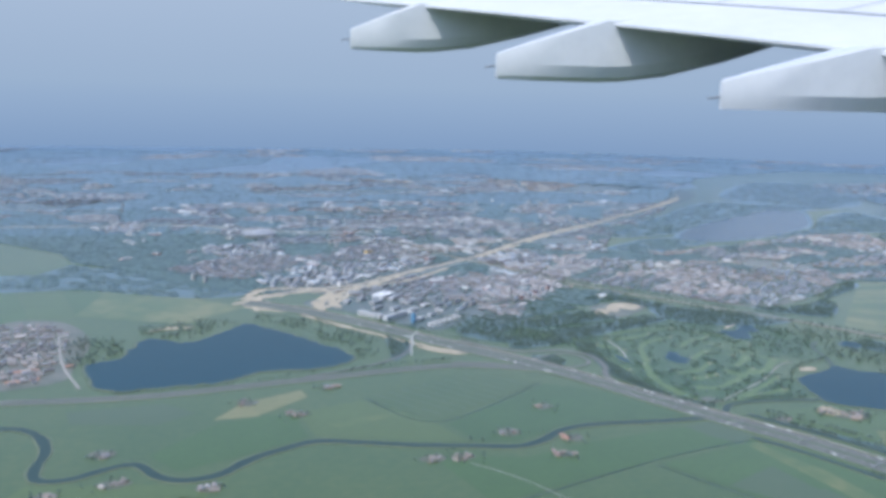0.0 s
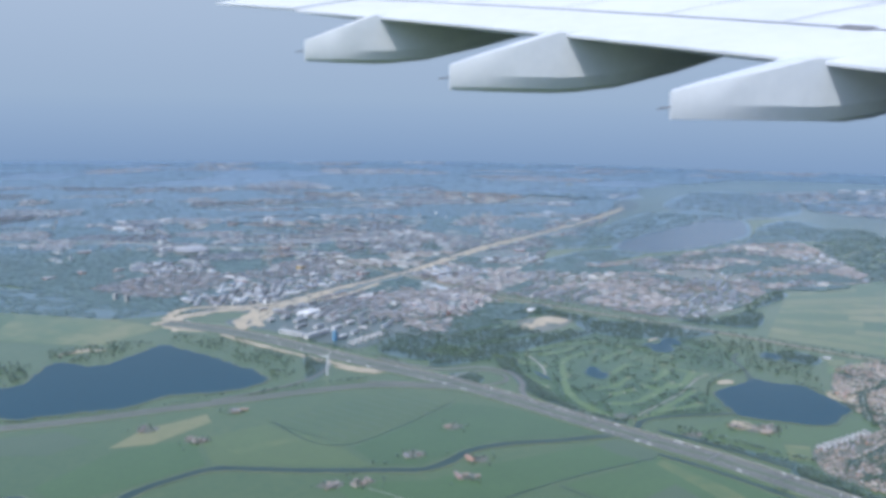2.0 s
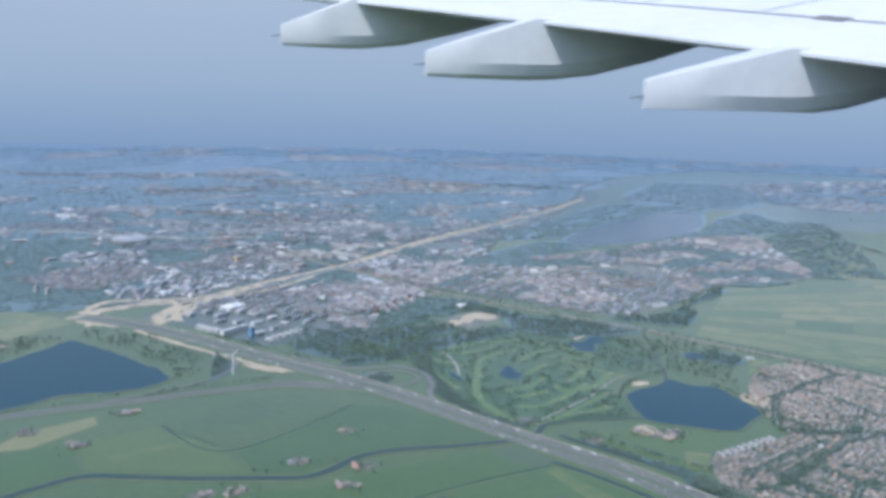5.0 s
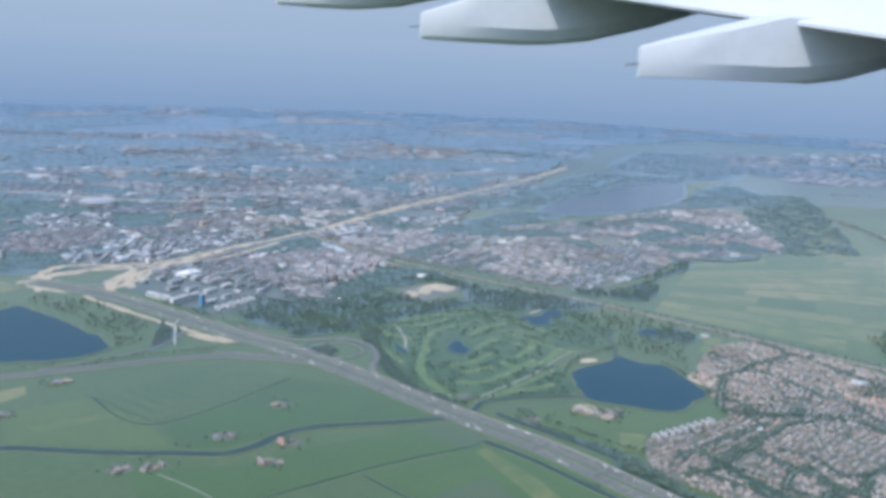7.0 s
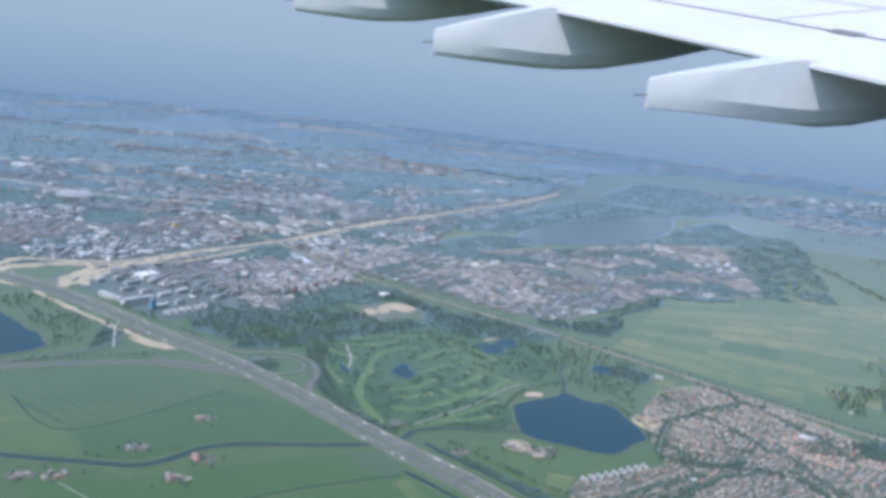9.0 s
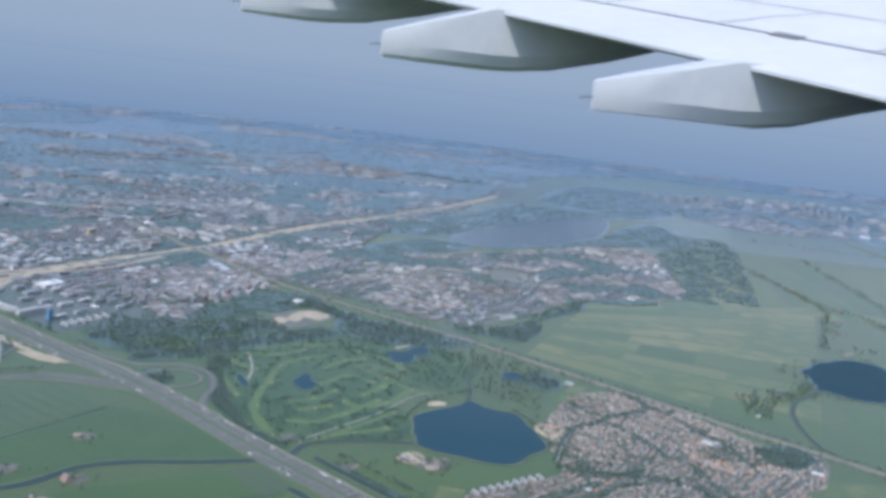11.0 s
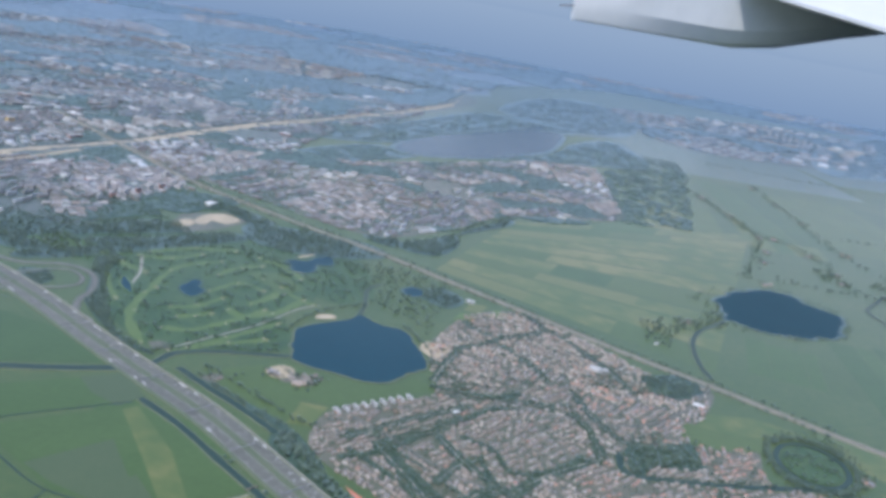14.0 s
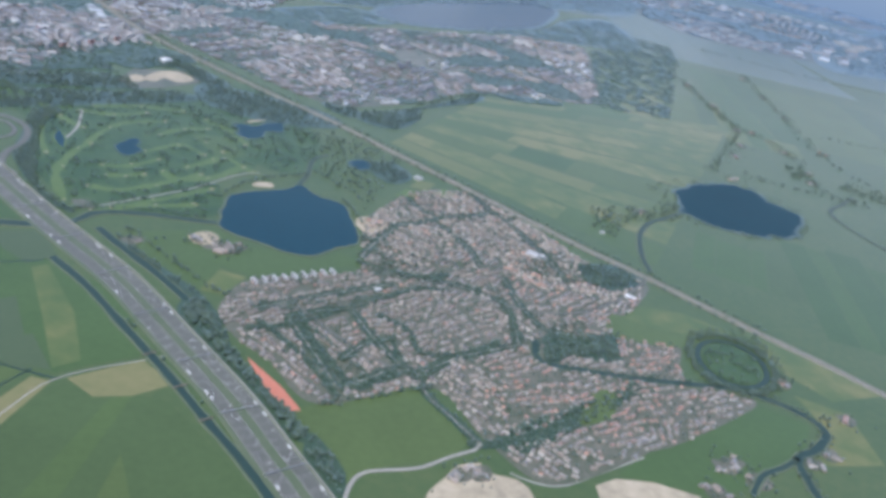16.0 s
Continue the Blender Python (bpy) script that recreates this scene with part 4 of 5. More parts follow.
STREETS = [[(227, 201), (229, 190), (231, 177), (232, 168)], [(232, 168), (241, 172), (249, 176), (254, 173)], [(246, 204), (248, 190), (251, 179), (254, 173)],
           [(227, 201), (236, 204), (246, 206), (258, 213)], [(254, 173), (267, 180), (279, 184), (290, 187)], [(259, 228), (269, 225), (283, 221), (290, 216), (296, 211)],
           [(276, 262), (287, 265), (303, 272), (324, 278)], [(258, 237), (266, 248), (277, 260)], [(295, 264), (299, 247), (298, 235)], [(254, 173), (254, 164), (257, 155), (260, 145)],
           [(290, 187), (295, 203), (295, 213)], [(236, 180), (244, 187), (252, 190)], [(290, 288), (294, 273), (303, 272)], [(319, 295), (322, 280), (327, 250), (326, 225)],
           [(219, 205), (238, 212), (262, 220)], [(303, 228), (301, 210), (302, 196), (308, 193)]]
for pts in STREETS:
    keep_off(pts, 1.5)
    part("green_strip", ribbon(smooth(pts, 2), 2.8, .088 + .001 * STREETS.index(pts), ragged=.4), "woodfloor", ground)
    part("street", ribbon(smooth(pts, 2), .45, .115 + .001 * STREETS.index(pts)), "path", ground)
BANDS = [([(230, 202), (231, 191), (234, 176), (236, 168), (244, 171), (252, 175)], 3.0), ([(215, 195), (224, 196), (238, 202), (248, 208), (258, 212), (271, 218), (279, 217)], 2.6),
         ([(253, 202), (259, 194), (259, 183), (269, 182), (284, 188)], 2.6), ([(253, 191), (252, 176), (255, 171), (263, 180)], 2.4), ([(219, 198), (223, 191), (228, 178), (231, 165)], 2.2),
         ([(256, 234), (264, 229), (273, 225), (284, 227)], 3.2), ([(257, 145), (267, 145), (280, 149), (295, 155), (306, 159)], 4.2), ([(294, 210), (294, 201), (287, 184)], 2.0)]
VILLAGE_WOODS = [[(337, 238), (355, 238), (360, 230), (344, 219), (333, 225)], [(302, 193), (313, 191), (326, 192), (318, 177), (305, 181), (296, 177), (295, 181)]]
VILLAGE_LAWNS = [[(302, 164), (308, 164), (301, 153), (290, 151)], [(331, 205), (343, 196), (362, 190), (347, 185), (325, 191)]]
ORANGE = [(329, 180, 11), (288, 160, 11), (308, 219, 9), (276, 161, 8), (315, 158, 10), (300, 150, 7), (334, 225, 7)]
for k, (pts, wide) in enumerate(BANDS):
    keep_off(pts, wide * .36 + .3)
    part("green_strip", ribbon(smooth(pts, 2), wide * .72, .105 + .001 * k, ragged=.5), "woodfloor", ground)
for k, poly in enumerate(VILLAGE_WOODS + VILLAGE_LAWNS):
    land("park_ground", poly, "woodfloor" if k < 2 else "grass", .114 + .001 * k)
near_count = [0]


def put_village(l, kind, x, y, deg, rnd):
    if any(inside(x, y, poly) for poly in VILLAGE_LAWNS + VILLAGE_WOODS):
        return
    orange = min(math.hypot(x - a, y - b) / r for a, b, r in ORANGE)
    red = rnd.random() < (.6 if orange < 1 else .2 if kind == "r" else .05)
    near = near_count[0] < 300 and x < 285 and y < 232
    if near:
        near_count[0] += 1
        place_house(l, "redroof" if red else "roof", x, y, deg)
    else:
        v, f, top = block(l, .92, .44)
        village_walls.add(turned(v, x, y, .02, deg), f)
        rv, rf = gable(l, .92, .44, .36)
        (red_roofs if red else village_roofs).add(turned(rv, x, y, .02, deg), rf)


red_roofs, village_walls, village_roofs = Bag(), Bag(), Bag()
VSEEDS = [(222, 205, 18, "g"), (240, 213, 22, "g"), (250, 222, 20, "g"), (231, 186, -62, "g"), (222, 180, -62, "g"), (245, 195, 25, "g"), (262, 208, 28, "g"), (262, 190, 25, "g"), (272, 220, 30, "g"),
          (278, 245, -45, "g"), (290, 270, -50, "g"), (305, 255, -52, "g"), (308, 285, -50, "g"), (325, 262, -50, "g"), (295, 228, 25, "g"), (318, 232, -45, "r"), (335, 228, -40, "g"),
          (283, 200, 28, "g"), (302, 205, 20, "g"), (322, 205, 30, "r"), (268, 168, -55, "g"), (282, 175, 20, "r"), (285, 155, 25, "r"), (300, 158, 20, "r"), (275, 142, -60, "g"), (300, 145, 15, "g"),
          (318, 155, 10, "r"), (335, 158, 10, "g"), (334, 178, 5, "r"), (310, 188, 12, "g"), (240, 165, 15, "g")]
rx = random.Random(14)
for k in range(46):
    x, y = rx.uniform(210, 355), rx.uniform(130, 296)
    near_seed = min(VSEEDS[:31], key=lambda q: (q[0] - x) ** 2 + (q[1] - y) ** 2)
    VSEEDS.append((x, y, near_seed[2] + rx.choice((0, 90, 15, -20, 60)), near_seed[3]))
quarter(VILLAGE, VSEEDS, 2.15, (.75, 1.05, 1.05, 1.6), .55, .9, put_village, 3, .85, .7)


def put_town(l, kind, x, y, deg, rnd):
    if kind == "f":
        place_far(l * 1.6, 1.5, rnd.uniform(1.2, 3.2), x, y, deg, False, rnd)
    else:
        place_far(l, rnd.uniform(.9, 1.3), rnd.uniform(.55, .9), x, y, deg, rnd.random() < .6, rnd)


put_l = [(-55, 345, 20, "h"), (-50, 365, -20, "h"), (-60, 385, 40, "h"), (-55, 410, 10, "h"), (-70, 360, 60, "h")]
quarter([(-80, 425), (-52, 428), (-40, 396), (-44, 354), (-46, 336), (-82, 336)], put_l, 3.2, (1.7, 2.6, 3.6), 1.2, 2.0, put_town, 4, .85, .5)
rc = random.Random(33)


def within(pts, poly):
    hit = np.zeros(len(pts), bool)
    for k in range(len(poly)):
        (x1, y1), (x2, y2) = poly[k], poly[k - 1]
        if y1 != y2:
            hit ^= ((y1 > pts[:, 1]) != (y2 > pts[:, 1])) & (pts[:, 0] < (x2 - x1) * (pts[:, 1] - y1) / (y2 - y1) + x1)
    return hit


def far_from_lines(pts, more=0.0):
    ok = np.ones(len(pts), bool)
    for line, gap in KEEP_OFF:
        lo, hi = line.min(0) - gap - 5, line.max(0) + gap + 5
        near = np.where(((pts > lo) & (pts < hi)).all(1) & ok)[0]
        for chunk in np.array_split(near, max(1, len(near) // 4000)):
            if len(chunk):
                d = ((pts[chunk][:, None, :] - line[None]) ** 2).sum(2).min(1)
                ok[chunk[d < (gap + more) ** 2]] = False
    for lake_line in LAKES:
        ok &= ~within(pts, lake_line)
    return ok


town_green = []


pale_walls, pale_roofs = Bag(), Bag()


def solid(x, y, l, w, h, deg, pale=False, pitched=False):
    if any(inside(x, y, poly) for poly in OPEN_LAND):
        return
    v, f, top = block(l, w, h)
    (pale_walls if pale else walls).add(turned(v, x, y, .02, deg), f)
    if pitched:
        rv, rf = gable(l, w, h, w * .4)
    else:
        rv, rf, rt = block(l * .995, w * .99, .05, h)
        rf = rf + rt
    (pale_roofs if pale else roofs).add(turned(rv, x, y, .02, deg), rf)


def districts(poly, y0, y1, cell, seed, count, mix, pale=1.0, woods=None, bearings=(-50, 40, -48, 38, 10)):
    """A town of districts, each with a kind of its own: terraced rows, courts, slabs, halls, woods or lawns."""
    r = np.random.RandomState(seed)
    p = np.array(poly, float)
    lo, hi = np.maximum(p.min(0), (-1e9, y0)), np.minimum(p.max(0), (1e9, y1))
    hubs = np.stack([r.uniform(lo[0], hi[0], count), r.uniform(lo[1], hi[1], count)], 1)
    kinds = r.choice(list(mix), count, p=np.array(list(mix.values())) / sum(mix.values()))
    if woods:
        kinds[within(hubs, woods) & (r.uniform(0, 1, count) < .75)] = "wood"
    reach = 1.9 * math.sqrt((hi[0] - lo[0]) * (hi[1] - lo[1]) / count)
    steps = {"rows": (1.55, .82), "courts": (5.2, 3.4), "slabs": (2.7, 1.15), "halls": (2.9, 2.0), "wood": (.74, .74), "lawn": (2.6, 2.6)}
    for k, kind in enumerate(kinds):
        deg = r.choice(bearings) + r.uniform(-7, 7)
        c, s = math.cos(radians(deg)), math.sin(radians(deg))
        du, dv = cell * steps[kind][0], cell * steps[kind][1]
        gu, gv = np.meshgrid(np.arange(-reach, reach, du), np.arange(-reach, reach, dv))
        gu, gv = gu.ravel() + r.uniform(-.22, .22, gu.size) * du, gv.ravel() + r.uniform(-.1, .1, gu.size) * dv
        if kind in ("wood", "lawn"):
            gv = gv + r.uniform(-.4, .4, gu.size) * dv
        pts = np.stack([hubs[k, 0] + gu * c - gv * s, hubs[k, 1] + gu * s + gv * c], 1)
        row = np.round(gv / dv).astype(int)
        d = np.sqrt(((pts[:, None] - hubs[None]) ** 2).sum(2))
        two = np.sort(d, 1)
        ok = (d.argmin(1) == k) & within(pts, poly) & (pts[:, 1] >= y0) & (pts[:, 1] < y1)
        pts, row, edge = pts[ok], row[ok], (two[:, 1] - two[:, 0])[ok] < cell * .75
        free = far_from_lines(pts, .3 * cell)
        tone = r.uniform(0, 1)
        for (x, y), j, e in zip(pts[free], row[free], edge[free]):
            q = r.uniform(0, 1)
            if kind == "wood" or e:
                if kind == "wood" or q < .8:
                    town_green.append((x, y, cell))
                continue
            if kind == "lawn":
                if q < .35:
                    town_green.append((x, y, cell))
            elif kind == "rows":
                if j % 4 == 3 or q < .10:
                    if q < .7:
                        town_green.append((x, y, cell))
                else:
                    solid(x, y, du * r.uniform(.72, .98), cell * r.uniform(.36, .5), r.uniform(.5, .85), deg, q > 1 - .04 * pale or (tone > 1 - .2 * pale and q > .7), q < .6 and cell < 3.2)
            elif kind == "courts":
                a, b, t = du * .36, dv * .32, cell * .34
                for u, v, l, w in ((0, b, 2 * a, t), (0, -b, 2 * a, t), (a, 0, t, 2 * b - t * 1.2), (-a, 0, t, 2 * b - t * 1.2)):
                    if r.uniform() < .85:
                        solid(x + u * c - v * s, y + u * s + v * c, l, w, r.uniform(.9, 1.4), deg, tone > 1 - .65 * pale, False)
                town_green.append((x, y, cell))
                town_green.append((x + du * .5 * c, y + du * .5 * s, cell))
            elif kind == "slabs":
                if q < .12:
                    town_green.append((x, y, cell))
                elif q > .3:
                    solid(x, y, du * r.uniform(.6, .85), cell * .34, r.uniform(.9, 1.6), deg, tone > 1 - .6 * pale and q > .4)
                    town_green.append((x - dv * .5 * s, y + dv * .5 * c, cell))
            elif q > .25:
                solid(x, y, du * r.uniform(.35, .85), dv * r.uniform(.3, .75), r.uniform(.6, 1.3), deg + (90 if q > .85 else 0), q > 1 - .45 * pale)
            elif q < .15:
                town_green.append((x, y, cell))


WEST_WOODS = [(-320, 900), (-320, 600), (-30, 480), (40, 470), (34, 520), (20, 560), (60, 560), (110, 580), (112, 620), (100, 655), (55, 640), (0, 680), (-60, 760)]
districts(CITY, 440, 640, 2.5, 1, 150, dict(rows=.32, courts=.10, slabs=.16, halls=.12, wood=.25, lawn=.05), pale=.8, woods=WEST_WOODS)
districts(CITY, 640, 860, 3.6, 2, 150, dict(rows=.38, courts=.06, slabs=.10, halls=.10, wood=.32, lawn=.04), pale=.7, woods=WEST_WOODS)
districts(CITY, 860, 1300, 6.0, 3, 150, dict(rows=.38, slabs=.06, halls=.08, wood=.42, lawn=.06), pale=.4)
FAR_TOWN = [(-420, 1200), (-100, 1300), (300, 1250), (600, 1010), (720, 1150), (1000, 1300), (1300, 1100), (1700, 1250), (1500, 1700), (600, 2200), (-100, 2280), (-800, 2000)]
districts(FAR_TOWN, 1000, 1900, 13, 6, 170, dict(rows=.22, halls=.02, wood=.62, lawn=.14), pale=.15)
districts(TOWN_R, 740, 1080, 8, 4, 34, dict(rows=.5, slabs=.08, halls=.12, wood=.25, lawn=.05), pale=.5)
districts(BELT, 392, 618, 2.7, 8, 105, dict(rows=.60, courts=.06, slabs=.13, halls=.03, wood=.16, lawn=.02))
WEST = [(108, 444), (184, 526), (212, 486), (240, 441), (208, 415), (185, 405), (158, 392), (136, 412)]
districts(WEST, 390, 530, 2.7, 5, 30, dict(rows=.28, courts=.1, slabs=.18, halls=.16, wood=.22, lawn=.06))


def landmark(name, x, y, deg, l, w, h, mat, label, bands=0, roof="", group=""):
    """A single larger building: body, flat roof rim, window bands, roof plant."""
    b = empty(name, x, y, 0, deg, label=label, category="building", group=group)
    v, f, top = block(l, w, h)
    body = part("wall", (v, f + top), mat, b)
    rv, rf, rt = block(l * 1.01, w * 1.02, .1, h)
    rim = part("roof", (rv, rf + rt), roof or "concrete", b)
    pv, pf, pt = block(l * .2, w * .35, .28, h + .1)
    part("roof_plant", (turned(pv, l * .15, 0, 0, 0), pf + pt), "steel", rim)
    for k in range(bands):
        z = h * (k + .35) / bands
        bv, bf, bt = block(l * .94, w + .03, h / bands * .35, z)
        part("window_band", (bv, bf), "glass", body)
    return b


def stadium(x, y):
    """A big bowl with a pale curved roof."""
    st = empty("stadium", x, y, 0, 20, label="large grey stadium with a pale arched roof in the town", category="stadium")
    ring = [(math.cos(a), math.sin(a)) for a in [i * math.tau / 28 for i in range(28)]]
    for name, rows, mat in (("wall", [(12, 9, 0), (13, 10, 2.8)], "concrete"), ("roof", [(13.1, 10.1, 2.8), (10, 7.5, 4.2), (5, 3.5, 4.8)], "steel")):
        v = [(c * a, s * b, z) for a, b, z in rows for c, s in ring]
        f = [(k * 28 + i, k * 28 + (i + 1) % 28, (k + 1) * 28 + (i + 1) % 28, (k + 1) * 28 + i) for k in range(len(rows) - 1) for i in range(28)]
        if name == "roof":
            f.append(tuple(range(56, 84)))
        part(name, (v, f), mat, st)
    for s in (-1, 1):
        v, f, top = block(22, .6, .6, 4.3)
        part("roof_truss", (turned(v, 0, s * 4.2, 0, 0), f + top), "white", st)


stadium(62, 678)
landmark("office_block", 106, 397, 40, 1.8, 1.6, 4.6, "blue", "tall blue office block beside the motorway", 9)
landmark("office_block", 100, 408, 38, 16, 2.4, 1.8, "white", "long white low office with dark window bands", 2)
landmark("office_block", 89, 412, -52, 14, 2.4, 1.8, "white", "long white low office with dark window bands", 2)
landmark("office_block", 105, 455, 40, 11, 7, 1.6, "white", "white flat-roofed hall in the business park", 0, "white")
landmark("office_block", 88, 486, 35, 3, 2.6, 2.4, "white", "pale square office tower", 6)
landmark("office_block", 125, 589, 30, 4, 3, 2.8, "ochre", "ochre yellow tower in the town", 6)
landmark("office_block", 160, 560, 40, 9, 3, 1.6, "tarmac_red", "long red brick building in the town", 4)
landmark("apartment_tower", 178, 583, 10, 1.7, 1.7, 4.6, "white", "slim white apartment tower", 9)
landmark("apartment_tower", 172, 446, 30, 1.4, 1.4, 4.2, "concrete", "slim grey apartment tower", 9)
landmark("apartment_tower", 202, 475, 30, 1.4, 1.4, 4.4, "concrete", "slim grey apartment tower", 9)
landmark("sports_hall", 218, 429, 40, 5, 3.5, 1.6, "white", "white hall beside the sand lot", 1, "white")
landmark("farm_hall", 257, 216, 20, 2.0, 1.0, .7, "white", "white flat-roofed hall in the village", 1, "white")
landmark("hall", 323, 243, -45, 6, 3.4, .9, "white", "large white U-shaped hall beside the railway", 1)
landmark("hall", 345, 215, -42, 3.6, 1.8, .8, "white", "white hall beside the railway", 1, "white")
landmark("hall", 302, 307, -45, 3.2, 2.2, .7, "white", "pale sports hall beside playing fields", 1)
landmark("hall", 364, 266, 10, 1.5, 1.1, .6, "white", "small white barn in the meadows", 0)
landmark("hall", 14, 836, 0, 16, 5, 1.6, "white", "huge white warehouse far in the town", 0, "white")
rl = random.Random(77)
for k in range(110):
    while True:
        x, y = rl.uniform(-60, 380), rl.uniform(450, 900)
        if inside(x, y, CITY) and clear(x, y, 2):
            break
    if rl.random() < .3:
        landmark("apartment_tower", x, y, rl.choice((40, -50, 10)), rl.uniform(1.5, 2.2), 1.6, rl.uniform(2.2, 4.2), rl.choice(("white", "concrete", "concrete")),
                 "tall pale apartment tower in the town", 7, group="town towers")
    else:
        landmark("office_block", x, y, rl.choice((40, -50, 10)), rl.uniform(3, 8) * (1 + (y - 450) / 700), rl.uniform(1.6, 3.5) * (1 + (y - 450) / 700), rl.uniform(.8, 1.5), rl.choice(("white", "white", "concrete", "concrete", "tarmac_red")),
                 "wide pale flat-roofed block in the town", 3, roof=rl.choice(("white", "concrete")), group="town blocks")
for x, y, d, l, w in ((96, 428, 40, 7, 2), (104, 424, 40, 6, 2), (112, 420, 40, 7, 2.2), (98, 440, 40, 8, 3), (112, 436, -50, 5, 2.4), (120, 428, 40, 6, 2), (92, 448, 40, 5, 3), (118, 408, 40, 5, 1.6),
                     (110, 400, 40, 6, 1.6), (124, 416, -50, 4, 2), (84, 444, 40, 4, 2.5), (108, 446, 40, 6, 3)):
    landmark("office_block", x, y, d, l, w, rl.uniform(.8, 1.5), rl.choice(("white", "concrete", "concrete")), "flat-roofed office in the business park", 2, roof=rl.choice(("concrete", "steel", "white")),
             group="business park")
# the row of eight white blocks at the edge of the village
for k in range(9):
    landmark("apartment_block", 221.5 + 3.05 * k, 219.2 + .85 * k, 105, 2.6, .75, 1.0, "white", "white apartment block in a row at the village edge", 3, group="white blocks")
# rows of flats beside the motorway junction
for k in range(6):
    landmark("apartment_block", 112 + 3.2 * k, 388 + 2.6 * k, -50, 3.8, 1.0, 1.4, "white", "white terraced block near the motorway", 2, group="junction blocks")
# slab blocks in the western quarter
for k in range(7):
    landmark("apartment_block", 168 + 6 * k, 428 + 5.5 * k, -40, 1.2, 3.8, 2.4, "tarmac_red" if k % 2 else "concrete", "tall slab of flats beside the woods", 6, group="slab blocks")


def barn(x, y, deg, l, w, h, roof, label, wall="wall"):
    b = empty("barn", x, y, 0, deg, label=label, category="barn")
    v, f, top = block(l, w, h)
    body = part("wall", (v, f + top), wall, b)
    part("roof", gable(l, w, h + .003, w * .4, .08), roof, b)
    dv, df, dt = block(.04, w * .4, h * .7)
    part("barn_door", (turned(dv, l / 2 + .02, 0, 0, 0), df + dt), "steel", body)
    return b


for x, y, l in ((-54, 351, 5), (-50, 352.5, 4), (-38, 355, 3), (-55, 338, 5), (-48, 340, 3)):
    barn(x, y, 15, l, 1.3, .5, "redroof", "long red-roofed shed beside the lake village")
FARMS = [(321.5, 132, "roof"), (327, 125.5, "roof"), (313, 124, "roof"), (348.7, 131, "roof"), (251, 135, "roof"), (256, 135.5, "roof"), (70, 237, "roof"), (78, 236, "roof"), (98, 252, "roof"), (108, 231, "redroof"), (116, 243, "redroof"), (118, 272, "roof"), (37, 283, "roof"), (190, 242, "roof"), (-20, 262, "roof"),
         (-16, 240, "roof"), (8, 232, "roof"), (211, 244, "roof"), (214, 241, "roof"), (217, 238, "roof"), (219, 240, "roof"), (270, 263, "redroof"), (325, 133, "roof"), (328, 127, "roof"), (377, 147, "redroof"), (357, 134, "roof"), (369, 166, "redroof"),
         (396, 289, "roof"), (430, 294, "roof"), (487, 342, "roof"), (560, 431, "roof"), (520, 380, "redroof"), (540, 400, "roof"), (52, 309, "roof"), (-33, 236, "roof"), (22, 298, "roof"),
         (596, 536, "roof"), (582, 486, "roof"), (570, 430, "redroof"), (568, 396, "roof"), (556, 362, "roof"), (546, 346, "roof"), (690, 587, "roof"), (640, 478, "roof"), (606, 402, "redroof"), (664, 530, "roof")]
rf = random.Random(40)
farm_trees = []
for nth, (x, y, r) in enumerate(FARMS):
    deg = rf.uniform(0, 180)
    for k in range(rf.choice((2, 3, 4))):
        px, py = x + rf.uniform(-3, 3), y + rf.uniform(-2.4, 2.4)
        if clear(px, py, .8):
            barn(px, py, deg + rf.choice((0, 90)), rf.uniform(1.2, 3.0), rf.uniform(.9, 1.5), .45, r if k < 2 else "roof",
                 f"farm building with a {'red tiled' if r == 'redroof' and k < 2 else 'grey-brown'} roof among trees")
    for k in range(12):
        farm_trees.append((x + rf.gauss(0, 3), y + rf.gauss(0, 2.6)))
    land("yard", [(x + 4.0 * math.cos(a) * rf.uniform(.6, 1.2), y + 3.1 * math.sin(a) * rf.uniform(.6, 1.2)) for a in range(6)], "garden", .056 + .002 * nth)

walls.done("town_houses", "mixwall", "thousands of pale and brick houses, walls", "houses")
pale_walls.done("town_houses", "palewall", "pale blocks and halls of the town, walls", "houses")
pale_roofs.done("town_roofs", "paleroof", "pale flat roofs of town blocks and halls", "roofs")
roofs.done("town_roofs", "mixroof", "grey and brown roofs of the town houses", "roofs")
village_walls.done("village_walls", "brick", "brick and plaster walls of the farther village houses", "houses")
village_roofs.done("village_roofs", "tile", "grey-brown tiled roofs of the farther village houses", "roofs")
red_roofs.done("village_roofs", "mixred", "orange-red tiled roofs of village houses", "roofs")

# ---- trees ----
TREES = [tree_shape(k + 1, 5, 1.0) for k in range(10)]
wood, crowns, far_crowns, low_crowns = Bag(), Bag(), Bag(), Bag()
rt = random.Random(60)


def plant(x, y, h, check=.3):
    if check is not None and not clear(x, y, check):
        return
    (tv, tf), (cv, cf) = rt.choice(TREES)
    a = rt.uniform(0, 360)
    wood.add(turned(tv, x, y, 0, a, h), tf)
    crowns.add(turned(cv, x, y, 0, a, h), cf)


CLUMPS = [(v, [q for q in f if sum(v[i][2] for i in q) > -.2]) for v, f in [blob(1.0, 500 + k, .17) for k in range(8)]]
# Flattened so that level tops take the grazing gloss used as haze.
LOW_CLUMPS = [([(p[0], p[1], p[2] * .25) for p in v], f) for v, f in CLUMPS]


def far_clump(x, y, r):
    if any(inside(x, y, poly) for poly in OPEN_LAND):
        return
    v, f = rt.choice(LOW_CLUMPS if r > 2.4 else CLUMPS)
    (low_crowns if y > 700 else far_crowns).add([(p[0], p[1], p[2] * (.4 if y > 1100 else 1)) for p in turned(v, x, y, r * .12, rt.uniform(0, 360), r)], f)


